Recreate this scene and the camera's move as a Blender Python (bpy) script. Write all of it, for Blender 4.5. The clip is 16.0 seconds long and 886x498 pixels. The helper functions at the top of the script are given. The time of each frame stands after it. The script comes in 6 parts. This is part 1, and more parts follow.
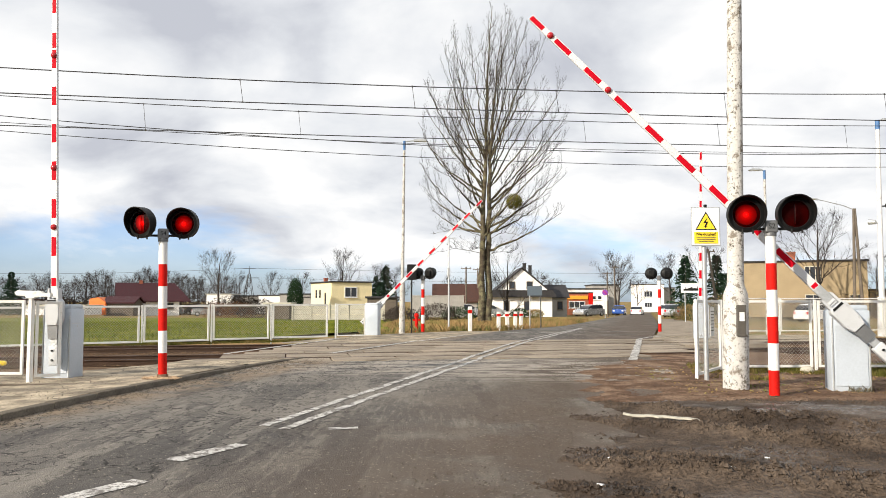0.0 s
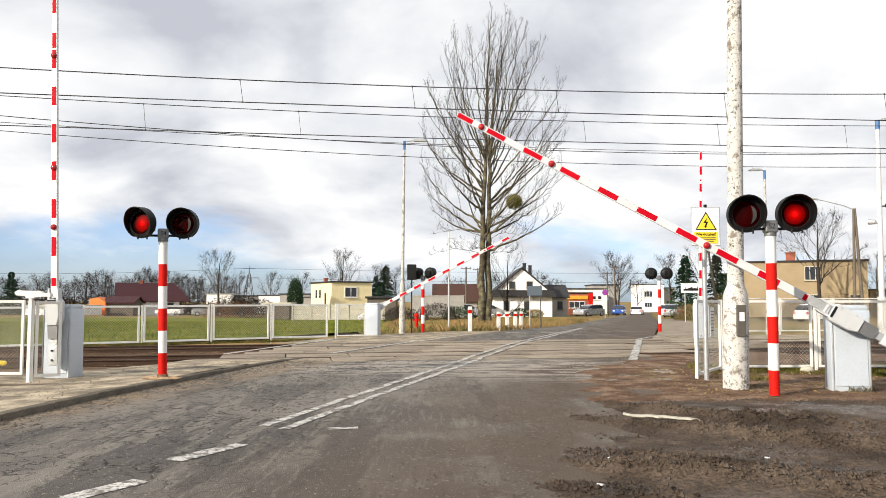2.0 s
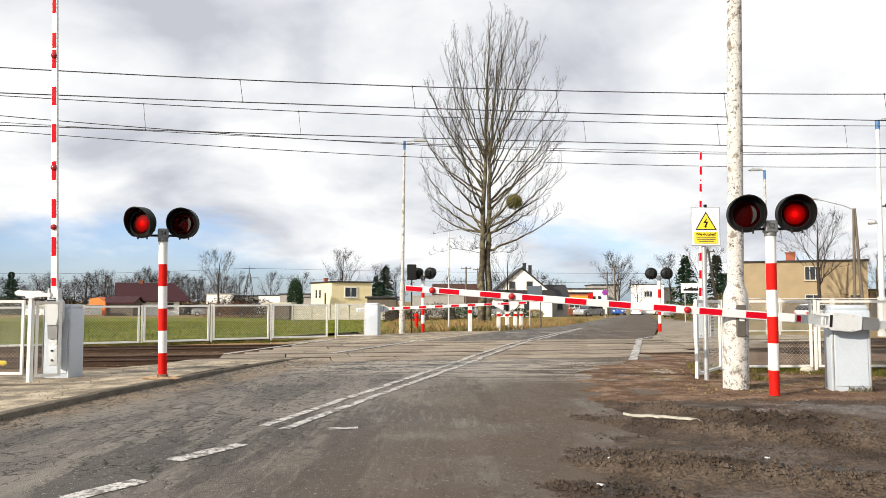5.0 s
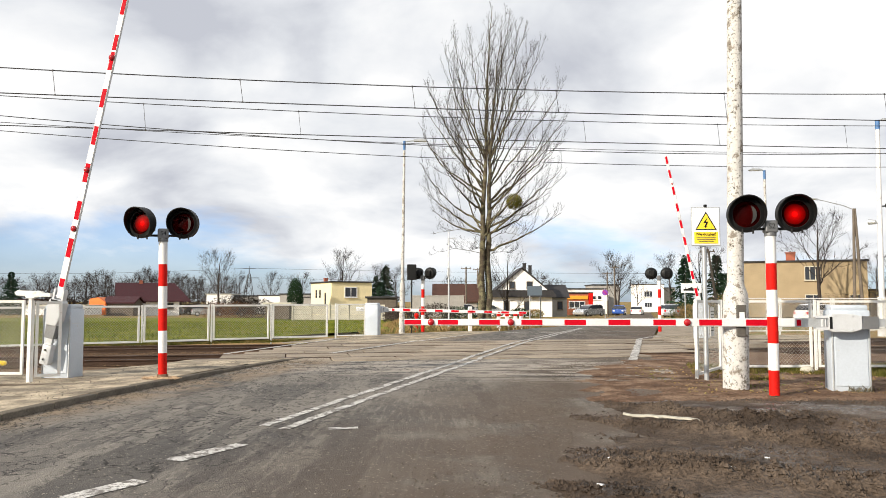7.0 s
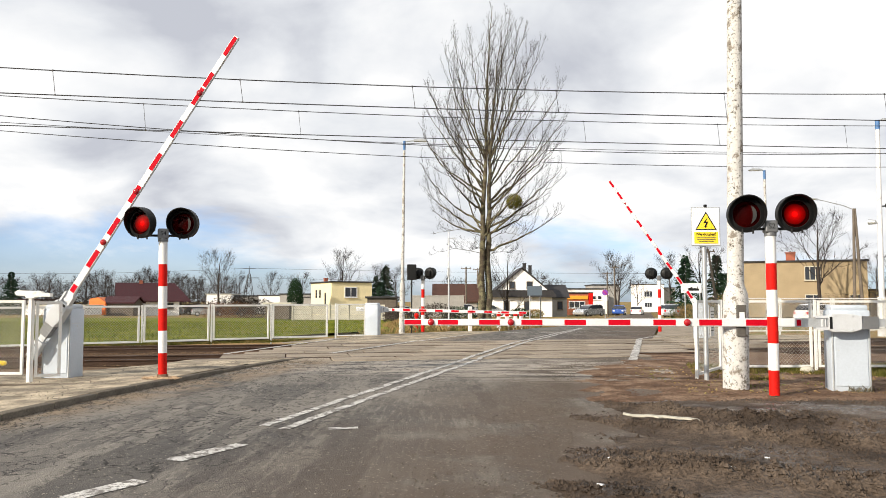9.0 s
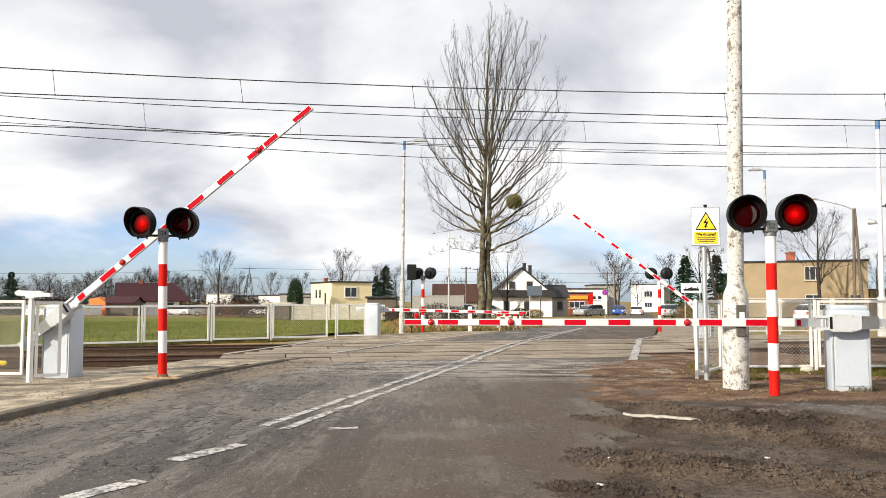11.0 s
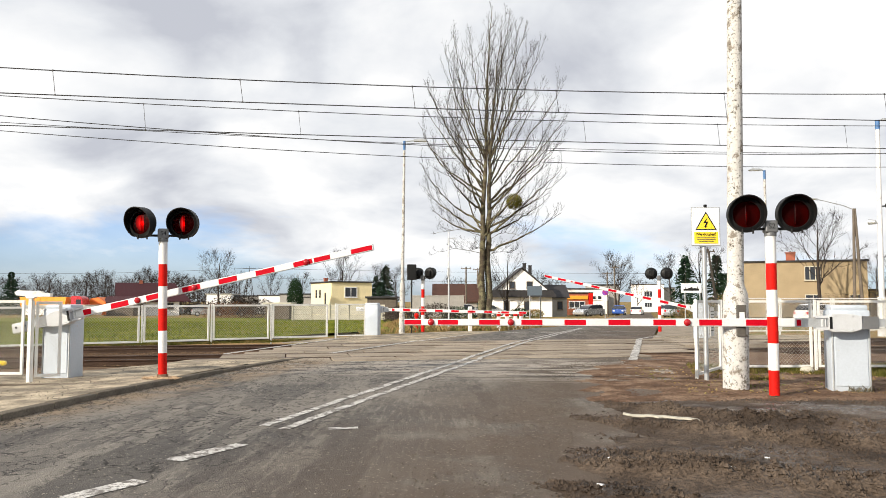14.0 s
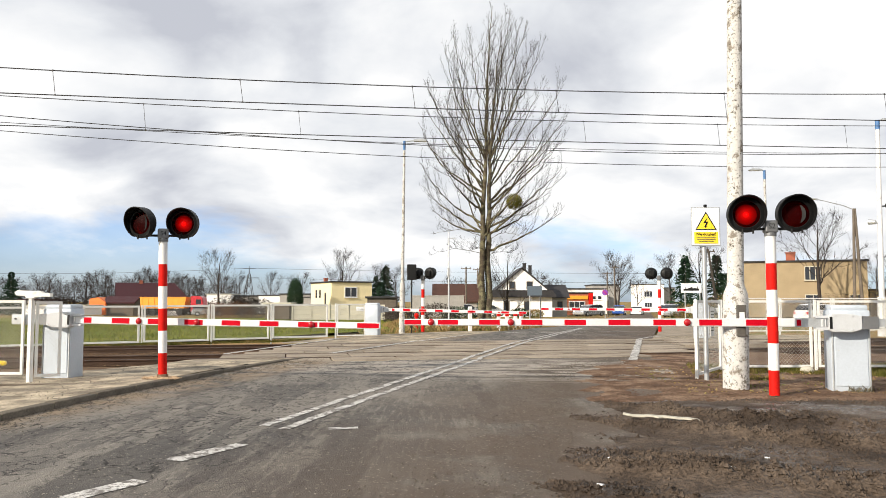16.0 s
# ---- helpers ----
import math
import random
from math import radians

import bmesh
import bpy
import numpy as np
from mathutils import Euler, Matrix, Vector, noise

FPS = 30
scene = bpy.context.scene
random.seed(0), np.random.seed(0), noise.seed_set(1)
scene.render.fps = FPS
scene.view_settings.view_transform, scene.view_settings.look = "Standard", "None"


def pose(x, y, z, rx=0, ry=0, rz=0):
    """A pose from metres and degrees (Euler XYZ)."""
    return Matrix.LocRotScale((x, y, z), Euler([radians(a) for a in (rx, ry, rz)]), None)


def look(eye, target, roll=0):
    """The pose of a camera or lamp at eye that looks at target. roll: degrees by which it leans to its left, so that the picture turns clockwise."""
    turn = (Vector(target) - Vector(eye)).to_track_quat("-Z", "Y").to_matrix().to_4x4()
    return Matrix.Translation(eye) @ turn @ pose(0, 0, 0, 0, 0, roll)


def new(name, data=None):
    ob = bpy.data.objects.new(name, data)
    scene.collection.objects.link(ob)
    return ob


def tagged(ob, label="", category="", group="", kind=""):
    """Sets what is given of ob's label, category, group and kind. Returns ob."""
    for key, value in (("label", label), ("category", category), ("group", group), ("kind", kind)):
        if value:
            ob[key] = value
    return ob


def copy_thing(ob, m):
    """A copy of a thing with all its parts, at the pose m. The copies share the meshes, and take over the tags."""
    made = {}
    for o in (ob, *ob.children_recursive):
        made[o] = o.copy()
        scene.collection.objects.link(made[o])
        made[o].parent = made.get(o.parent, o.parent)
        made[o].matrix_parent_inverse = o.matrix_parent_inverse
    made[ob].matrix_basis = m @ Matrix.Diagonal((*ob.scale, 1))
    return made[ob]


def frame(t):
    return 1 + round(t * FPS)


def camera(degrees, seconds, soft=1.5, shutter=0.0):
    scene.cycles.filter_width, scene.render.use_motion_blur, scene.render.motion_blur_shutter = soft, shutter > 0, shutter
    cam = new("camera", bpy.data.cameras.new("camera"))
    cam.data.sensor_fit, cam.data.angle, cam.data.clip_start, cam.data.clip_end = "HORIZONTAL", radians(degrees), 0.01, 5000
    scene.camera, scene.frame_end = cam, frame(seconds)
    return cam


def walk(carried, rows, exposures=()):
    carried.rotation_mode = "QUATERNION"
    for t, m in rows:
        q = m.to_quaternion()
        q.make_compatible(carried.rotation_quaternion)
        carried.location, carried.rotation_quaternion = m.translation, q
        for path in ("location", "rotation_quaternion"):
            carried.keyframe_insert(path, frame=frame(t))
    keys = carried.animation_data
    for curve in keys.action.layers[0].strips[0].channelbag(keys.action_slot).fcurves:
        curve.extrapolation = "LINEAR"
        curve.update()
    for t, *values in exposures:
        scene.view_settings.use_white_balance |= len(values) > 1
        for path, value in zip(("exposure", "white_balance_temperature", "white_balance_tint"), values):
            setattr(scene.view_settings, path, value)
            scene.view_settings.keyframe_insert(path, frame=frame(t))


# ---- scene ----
cam = camera(58, 16.0, soft=0.8)
STAND = pose(0, 0, 1.3, 93.762, 0, 0)
walk(cam, [(0.0, STAND), (16.0, STAND)])

# ---- world and sun ----
SUN_AZ, SUN_EL = radians(231), radians(23.5)      # from the left, a little behind the camera
world = bpy.data.worlds.new("sky")
scene.world = world
world.use_nodes = True
W = world.node_tree
W.nodes.clear()


def wn(kind, **inputs):
    n = W.nodes.new(kind)
    for k, v in inputs.items():
        n.inputs[k].default_value = v
    return n


def wmath(op, a, b=None):
    n = W.nodes.new("ShaderNodeMath")
    n.operation = op
    for i, v in enumerate((a, b)):
        if v is None:
            continue
        if isinstance(v, (int, float)):
            n.inputs[i].default_value = v
        else:
            W.links.new(v, n.inputs[i])
    return n.outputs[0]


def wramp(fac, stops):
    n = W.nodes.new("ShaderNodeValToRGB")
    while len(n.color_ramp.elements) < len(stops):
        n.color_ramp.elements.new(0.5)
    for e, (p, c) in zip(n.color_ramp.elements, stops):
        e.position, e.color = p, (*c, 1)
    W.links.new(fac, n.inputs[0])
    return n.outputs[0]


sky = W.nodes.new("ShaderNodeTexSky")
sky.sky_type = "NISHITA"
sky.sun_disc = False
sky.sun_elevation, sky.sun_rotation = SUN_EL, SUN_AZ
co = W.nodes.new("ShaderNodeTexCoord")
sep = W.nodes.new("ShaderNodeSeparateXYZ")
W.links.new(co.outputs["Generated"], sep.inputs[0])
up = wmath("ADD", wmath("MAXIMUM", sep.outputs[2], 0.0), 0.30)
comb = W.nodes.new("ShaderNodeCombineXYZ")
W.links.new(wmath("DIVIDE", sep.outputs[0], up), comb.inputs[0])
W.links.new(wmath("DIVIDE", sep.outputs[1], up), comb.inputs[1])
comb.inputs[2].default_value = 5.2
big = wn("ShaderNodeTexNoise", Scale=1.2, Detail=7.0, Roughness=0.55, Distortion=0.3)
fine = wn("ShaderNodeTexNoise", Scale=2.3, Detail=7.0, Roughness=0.5, Distortion=0.25)
for n in (big, fine):
    W.links.new(comb.outputs[0], n.inputs["Vector"])
cloud = wramp(fine.outputs["Fac"], [(0.32, (0.80, 0.83, 0.92)), (0.46, (1.14, 1.17, 1.22)), (0.58, (1.42, 1.42, 1.42))])
skyc = W.nodes.new("ShaderNodeMix")
skyc.data_type = "RGBA"
cover = wmath("ADD", big.outputs["Fac"], wmath("MULTIPLY", wmath("MINIMUM", wmath("MAXIMUM", sep.outputs[2], 0.0), 0.3), 2.2))
cover = wmath("ADD", wmath("SUBTRACT", cover, 0.085), wmath("MULTIPLY", sep.outputs[0], 0.19))
# the cloud breaks up overhead
cover = wmath("SUBTRACT", cover, wmath("MULTIPLY", wmath("MAXIMUM", wmath("SUBTRACT", sep.outputs[2], 0.42), 0.0), 0.9))
W.links.new(wramp(cover, [(0.45, (0.25, 0.25, 0.25)), (0.60, (1, 1, 1))]), skyc.inputs["Factor"])
dim = W.nodes.new("ShaderNodeMix")
dim.data_type, dim.blend_type = "RGBA", "MULTIPLY"
dim.inputs["Factor"].default_value = 1.0
dim.inputs["B"].default_value = (0.142, 0.188, 0.300, 1)
W.links.new(sky.outputs[0], dim.inputs["A"])
W.links.new(dim.outputs["Result"], skyc.inputs["A"])
W.links.new(cloud, skyc.inputs["B"])
bg = wn("ShaderNodeBackground", Strength=0.72)
W.links.new(skyc.outputs["Result"], bg.inputs[0])
wo = W.nodes.new("ShaderNodeOutputWorld")
W.links.new(bg.outputs[0], wo.inputs[0])

sun_data = bpy.data.lights.new("sun", "SUN")
sun_data.energy, sun_data.angle, sun_data.color = 6.4, radians(0.7), (1.0, 0.89, 0.74)
sun = new("sun", sun_data)
SUN_DIR = Vector((math.sin(SUN_AZ) * math.cos(SUN_EL), math.cos(SUN_AZ) * math.cos(SUN_EL), math.sin(SUN_EL)))
sun.matrix_world = look(SUN_DIR * 60, (0, 0, 0))


# ---- materials ----
def mat(name, col, rough=0.6, metal=0.0, var=0.15, scale=6.0, fine_scale=60.0, bump=0.15, col2=None, mask=(0.45, 0.6), per_object=0.0, spec=0.5, coord="Object", dirt=None, dirt2=None, bump_dist=0.02):
    """Base colour with broad and fine variation, an optional second colour in patches, and relief."""
    m = bpy.data.materials.new(name)
    m.use_nodes = True
    t = m.node_tree
    b = t.nodes["Principled BSDF"]
    b.inputs["Roughness"].default_value, b.inputs["Metallic"].default_value = rough, metal
    b.inputs["Specular IOR Level"].default_value = spec
    tc = t.nodes.new("ShaderNodeTexCoord")
    n1, n2 = t.nodes.new("ShaderNodeTexNoise"), t.nodes.new("ShaderNodeTexNoise")
    n1.inputs["Scale"].default_value, n1.inputs["Detail"].default_value, n1.inputs["Roughness"].default_value = scale, 8, 0.6
    n2.inputs["Scale"].default_value, n2.inputs["Detail"].default_value = fine_scale, 4
    for n in (n1, n2):
        t.links.new(tc.outputs[coord], n.inputs["Vector"])

    def mixed(fac, a, bb, blend="MIX"):
        x = t.nodes.new("ShaderNodeMix")
        x.data_type, x.blend_type = "RGBA", blend
        for sock, v in ((x.inputs["Factor"], fac), (x.inputs["A"], a), (x.inputs["B"], bb)):
            if isinstance(v, (int, float)):
                sock.default_value = v
            elif isinstance(v, tuple):
                sock.default_value = (*v[:3], 1)
            else:
                t.links.new(v, sock)
        return x.outputs["Result"]

    def ramp(fac, lo, hi, a=0.0, c=1.0):
        r = t.nodes.new("ShaderNodeMapRange")
        r.inputs["From Min"].default_value, r.inputs["From Max"].default_value = lo, hi
        r.inputs["To Min"].default_value, r.inputs["To Max"].default_value = a, c
        t.links.new(fac, r.inputs["Value"])
        return r.outputs["Result"]

    out = tuple(col)
    if col2:
        out = mixed(ramp(n1.outputs["Fac"], *mask), out, tuple(col2))
    for n, k in ((n1, var), (n2, var * 0.9)):
        g = t.nodes.new("ShaderNodeCombineColor")
        v = ramp(n.outputs["Fac"], 0.3, 0.7, 1 - k, 1 + k)
        for i in range(3):
            t.links.new(v, g.inputs[i])
        out = mixed(1.0, out, g.outputs[0], "MULTIPLY")
    for spot in (dirt, dirt2):
        if not spot:
            continue
        n3 = t.nodes.new("ShaderNodeTexNoise")
        n3.inputs["Scale"].default_value, n3.inputs["Detail"].default_value = spot[1], 9
        n3.inputs["Roughness"].default_value = 0.7
        t.links.new(tc.outputs[coord], n3.inputs["Vector"])
        out = mixed(ramp(n3.outputs["Fac"], spot[2], spot[2] + 0.06), out, tuple(spot[0]))
    if per_object:
        oi = t.nodes.new("ShaderNodeObjectInfo")
        g = t.nodes.new("ShaderNodeCombineColor")
        v = ramp(oi.outputs["Random"], 0, 1, 1 - per_object, 1 + per_object)
        for i in range(3):
            t.links.new(v, g.inputs[i])
        out = mixed(1.0, out, g.outputs[0], "MULTIPLY")
    if isinstance(out, tuple):
        b.inputs["Base Color"].default_value = (*out, 1)
    else:
        t.links.new(out, b.inputs["Base Color"])
    t.links.new(ramp(n1.outputs["Fac"], 0.3, 0.7, max(0.03, rough - 0.12), min(1, rough + 0.1)), b.inputs["Roughness"])
    if bump:
        bp = t.nodes.new("ShaderNodeBump")
        bp.inputs["Strength"].default_value = bump
        bp.inputs["Distance"].default_value = bump_dist
        t.links.new(n2.outputs["Fac"], bp.inputs["Height"])
        t.links.new(bp.outputs[0], b.inputs["Normal"])
    return m


def lit_disc():
    """A red lamp that glows brightest in the middle of its reflector."""
    m = bpy.data.materials.new("lit_red")
    m.use_nodes = True
    t = m.node_tree
    b = t.nodes["Principled BSDF"]
    b.inputs["Base Color"].default_value = (0.2, 0.004, 0.004, 1)
    tc, ln = t.nodes.new("ShaderNodeTexCoord"), t.nodes.new("ShaderNodeVectorMath")
    ln.operation = "LENGTH"
    t.links.new(tc.outputs["Object"], ln.inputs[0])
    r = t.nodes.new("ShaderNodeValToRGB")
    for e, (p, c) in zip(r.color_ramp.elements, ((0.0, (1.0, 0.07, 0.05, 1)), (0.15, (0.0, 0.0, 0.0, 1)))):
        e.position, e.color = p, c
    for p, c in ((0.022, (1.0, 0.05, 0.035, 1)), (0.045, (0.36, 0.006, 0.006, 1)), (0.09, (0.16, 0.003, 0.003, 1))):
        e = r.color_ramp.elements.new(p)
        e.color = c
    t.links.new(ln.outputs["Value"], r.inputs[0])
    t.links.new(r.outputs[0], b.inputs["Emission Color"])
    b.inputs["Emission Strength"].default_value = 3.3
    return m


def glass(name, col, rough=0.05, see=0.6):
    """A thin pane or lens: part clear, part glossy body."""
    m = bpy.data.materials.new(name)
    m.use_nodes = True
    t = m.node_tree
    b = t.nodes["Principled BSDF"]
    b.inputs["Specular IOR Level"].default_value = 0.2
    b.inputs["Base Color"].default_value, b.inputs["Roughness"].default_value = (*[c * 0.12 for c in col], 1), rough
    tr, mx = t.nodes.new("ShaderNodeBsdfTransparent"), t.nodes.new("ShaderNodeMixShader")
    tr.inputs[0].default_value, mx.inputs[0].default_value = (*col, 1), see
    t.links.new(b.outputs[0], mx.inputs[1])
    t.links.new(tr.outputs[0], mx.inputs[2])
    t.links.new(mx.outputs[0], t.nodes["Material Output"].inputs[0])
    return m


def asphalt_material():
    """Patched asphalt: streaks along the road, cracks, aggregate, and brown dirt carried in from the verge."""
    m = mat("asphalt", (0.106, 0.098, 0.089), 0.8, spec=0.18, var=0.25, scale=0.6, fine_scale=70, bump=0.6, col2=(0.155, 0.142, 0.125), mask=(0.42, 0.62))
    t = m.node_tree
    bsdf = t.nodes["Principled BSDF"]
    base = bsdf.inputs["Base Color"].links[0].from_socket
    tc = t.nodes.new("ShaderNodeTexCoord")

    def mapped(rot, sc):
        mp = t.nodes.new("ShaderNodeMapping")
        mp.inputs["Rotation"].default_value[2] = radians(rot)
        mp.inputs["Scale"].default_value = sc
        t.links.new(tc.outputs["Object"], mp.inputs["Vector"])
        return mp.outputs[0]

    def ranged(v, lo, hi, a, b):
        r = t.nodes.new("ShaderNodeMapRange")
        for k, x in (("From Min", lo), ("From Max", hi), ("To Min", a), ("To Max", b)):
            r.inputs[k].default_value = x
        t.links.new(v, r.inputs["Value"])
        return r.outputs["Result"]

    def times(a, b):
        n = t.nodes.new("ShaderNodeMath")
        n.operation = "MULTIPLY"
        for i, v in enumerate((a, b)):
            if isinstance(v, float):
                n.inputs[i].default_value = v
            else:
                t.links.new(v, n.inputs[i])
        return n.outputs[0]

    def over(fac, c, prev):
        x = t.nodes.new("ShaderNodeMix")
        x.data_type = "RGBA"
        t.links.new(fac, x.inputs["Factor"])
        t.links.new(prev, x.inputs["A"])
        x.inputs["B"].default_value = (*c, 1)
        return x.outputs["Result"]

    def tex(vec, scale, detail=6.0):
        n = t.nodes.new("ShaderNodeTexNoise")
        n.inputs["Scale"].default_value, n.inputs["Detail"].default_value, n.inputs["Roughness"].default_value = scale, detail, 0.65
        t.links.new(vec, n.inputs["Vector"])
        return n.outputs["Fac"]

    along = mapped(14, (1.0, 0.14, 1.0))
    base = over(ranged(tex(along, 1.5, 13.0), 0.515, 0.555, 0.0, 0.75), (0.195, 0.18, 0.157), base)      # pale worn streaks
    base = over(ranged(tex(mapped(14, (5.0, 0.45, 1.0)), 3.4, 10.0), 0.55, 0.60, 0.0, 0.55), (0.24, 0.22, 0.19), base)      # fine scuffs
    base = over(ranged(tex(along, 0.9, 12.0), 0.54, 0.565, 0.0, 0.7), (0.060, 0.056, 0.053), base)  # darker overlay strips
    across = mapped(14, (1.0, 1.0, 1.0))
    sp = t.nodes.new("ShaderNodeSeparateXYZ")
    t.links.new(across, sp.inputs[0])
    # pale scraped patches just before the crossing
    scrape = times(times(ranged(sp.outputs[1], 12.6, 14.5, 0.0, 1.0), ranged(sp.outputs[1], 18.6, 17.4, 0.0, 1.0)), ranged(tex(mapped(14, (0.5, 2.4, 1.0)), 1.6, 12.0), 0.47, 0.52, 0.0, 0.85))
    # grit and mud toward the right-hand verge
    mud = times(ranged(sp.outputs[0], -3.7, -1.3, 0.0, 1.0), ranged(tex(across, 0.55), 0.30, 0.50, 0.0, 0.9))
    base = over(mud, (0.092, 0.068, 0.050), base)
    base = over(scrape, (0.36, 0.325, 0.28), base)
    # pale grit in the gutter
    grit = times(ranged(sp.outputs[0], -6.0, -6.7, 0.0, 1.0), ranged(tex(across, 1.6), 0.38, 0.54, 0.0, 0.95))
    base = over(grit, (0.23, 0.175, 0.12), base)
    vo = t.nodes.new("ShaderNodeTexVoronoi")
    vo.feature = "DISTANCE_TO_EDGE"
    vo.inputs["Scale"].default_value = 3.0
    warp = t.nodes.new("ShaderNodeVectorMath")
    warp.operation = "ADD"
    nz = t.nodes.new("ShaderNodeTexNoise")
    nz.inputs["Scale"].default_value, nz.inputs["Detail"].default_value = 2.5, 5
    t.links.new(across, nz.inputs["Vector"])
    t.links.new(mapped(14, (1.3, 0.7, 1.0)), warp.inputs[0])
    t.links.new(nz.outputs["Color"], warp.inputs[1])
    t.links.new(warp.outputs[0], vo.inputs["Vector"])
    crack = times(ranged(vo.outputs["Distance"], 0.046, 0.010, 0.0, 1.0), times(ranged(tex(across, 0.45, 6.0), 0.36, 0.50, 0.0, 1.0), ranged(sp.outputs[0], -2.2, -3.8, 0.12, 1.0)))
    base = over(crack, (0.018, 0.017, 0.016), base)
    speck = tex(across, 38.0, 2.0)
    base = over(ranged(speck, 0.64, 0.70, 0.0, 0.8), (0.36, 0.32, 0.26), base)
    t.links.new(base, bsdf.inputs["Base Color"])
    return m


def wet_mud():
    """Churned mud: dull crumbs, smoother and shinier where water has settled."""
    m = mat("mud", (0.050, 0.035, 0.0245), 0.75, var=0.45, scale=1.4, fine_scale=30, bump=0.9, col2=(0.071, 0.053, 0.039), mask=(0.40, 0.62), bump_dist=0.03, spec=0.2)
    t = m.node_tree
    b = t.nodes["Principled BSDF"]
    tc, n, r = t.nodes.new("ShaderNodeTexCoord"), t.nodes.new("ShaderNodeTexNoise"), t.nodes.new("ShaderNodeMapRange")
    n.inputs["Scale"].default_value, n.inputs["Detail"].default_value = 0.8, 5
    t.links.new(tc.outputs["Object"], n.inputs["Vector"])
    t.links.new(n.outputs["Fac"], r.inputs["Value"])
    for k, v in (("From Min", 0.50), ("From Max", 0.60), ("To Min", 0.80), ("To Max", 0.26)):
        r.inputs[k].default_value = v
    t.links.new(r.outputs["Result"], b.inputs["Roughness"])
    return m


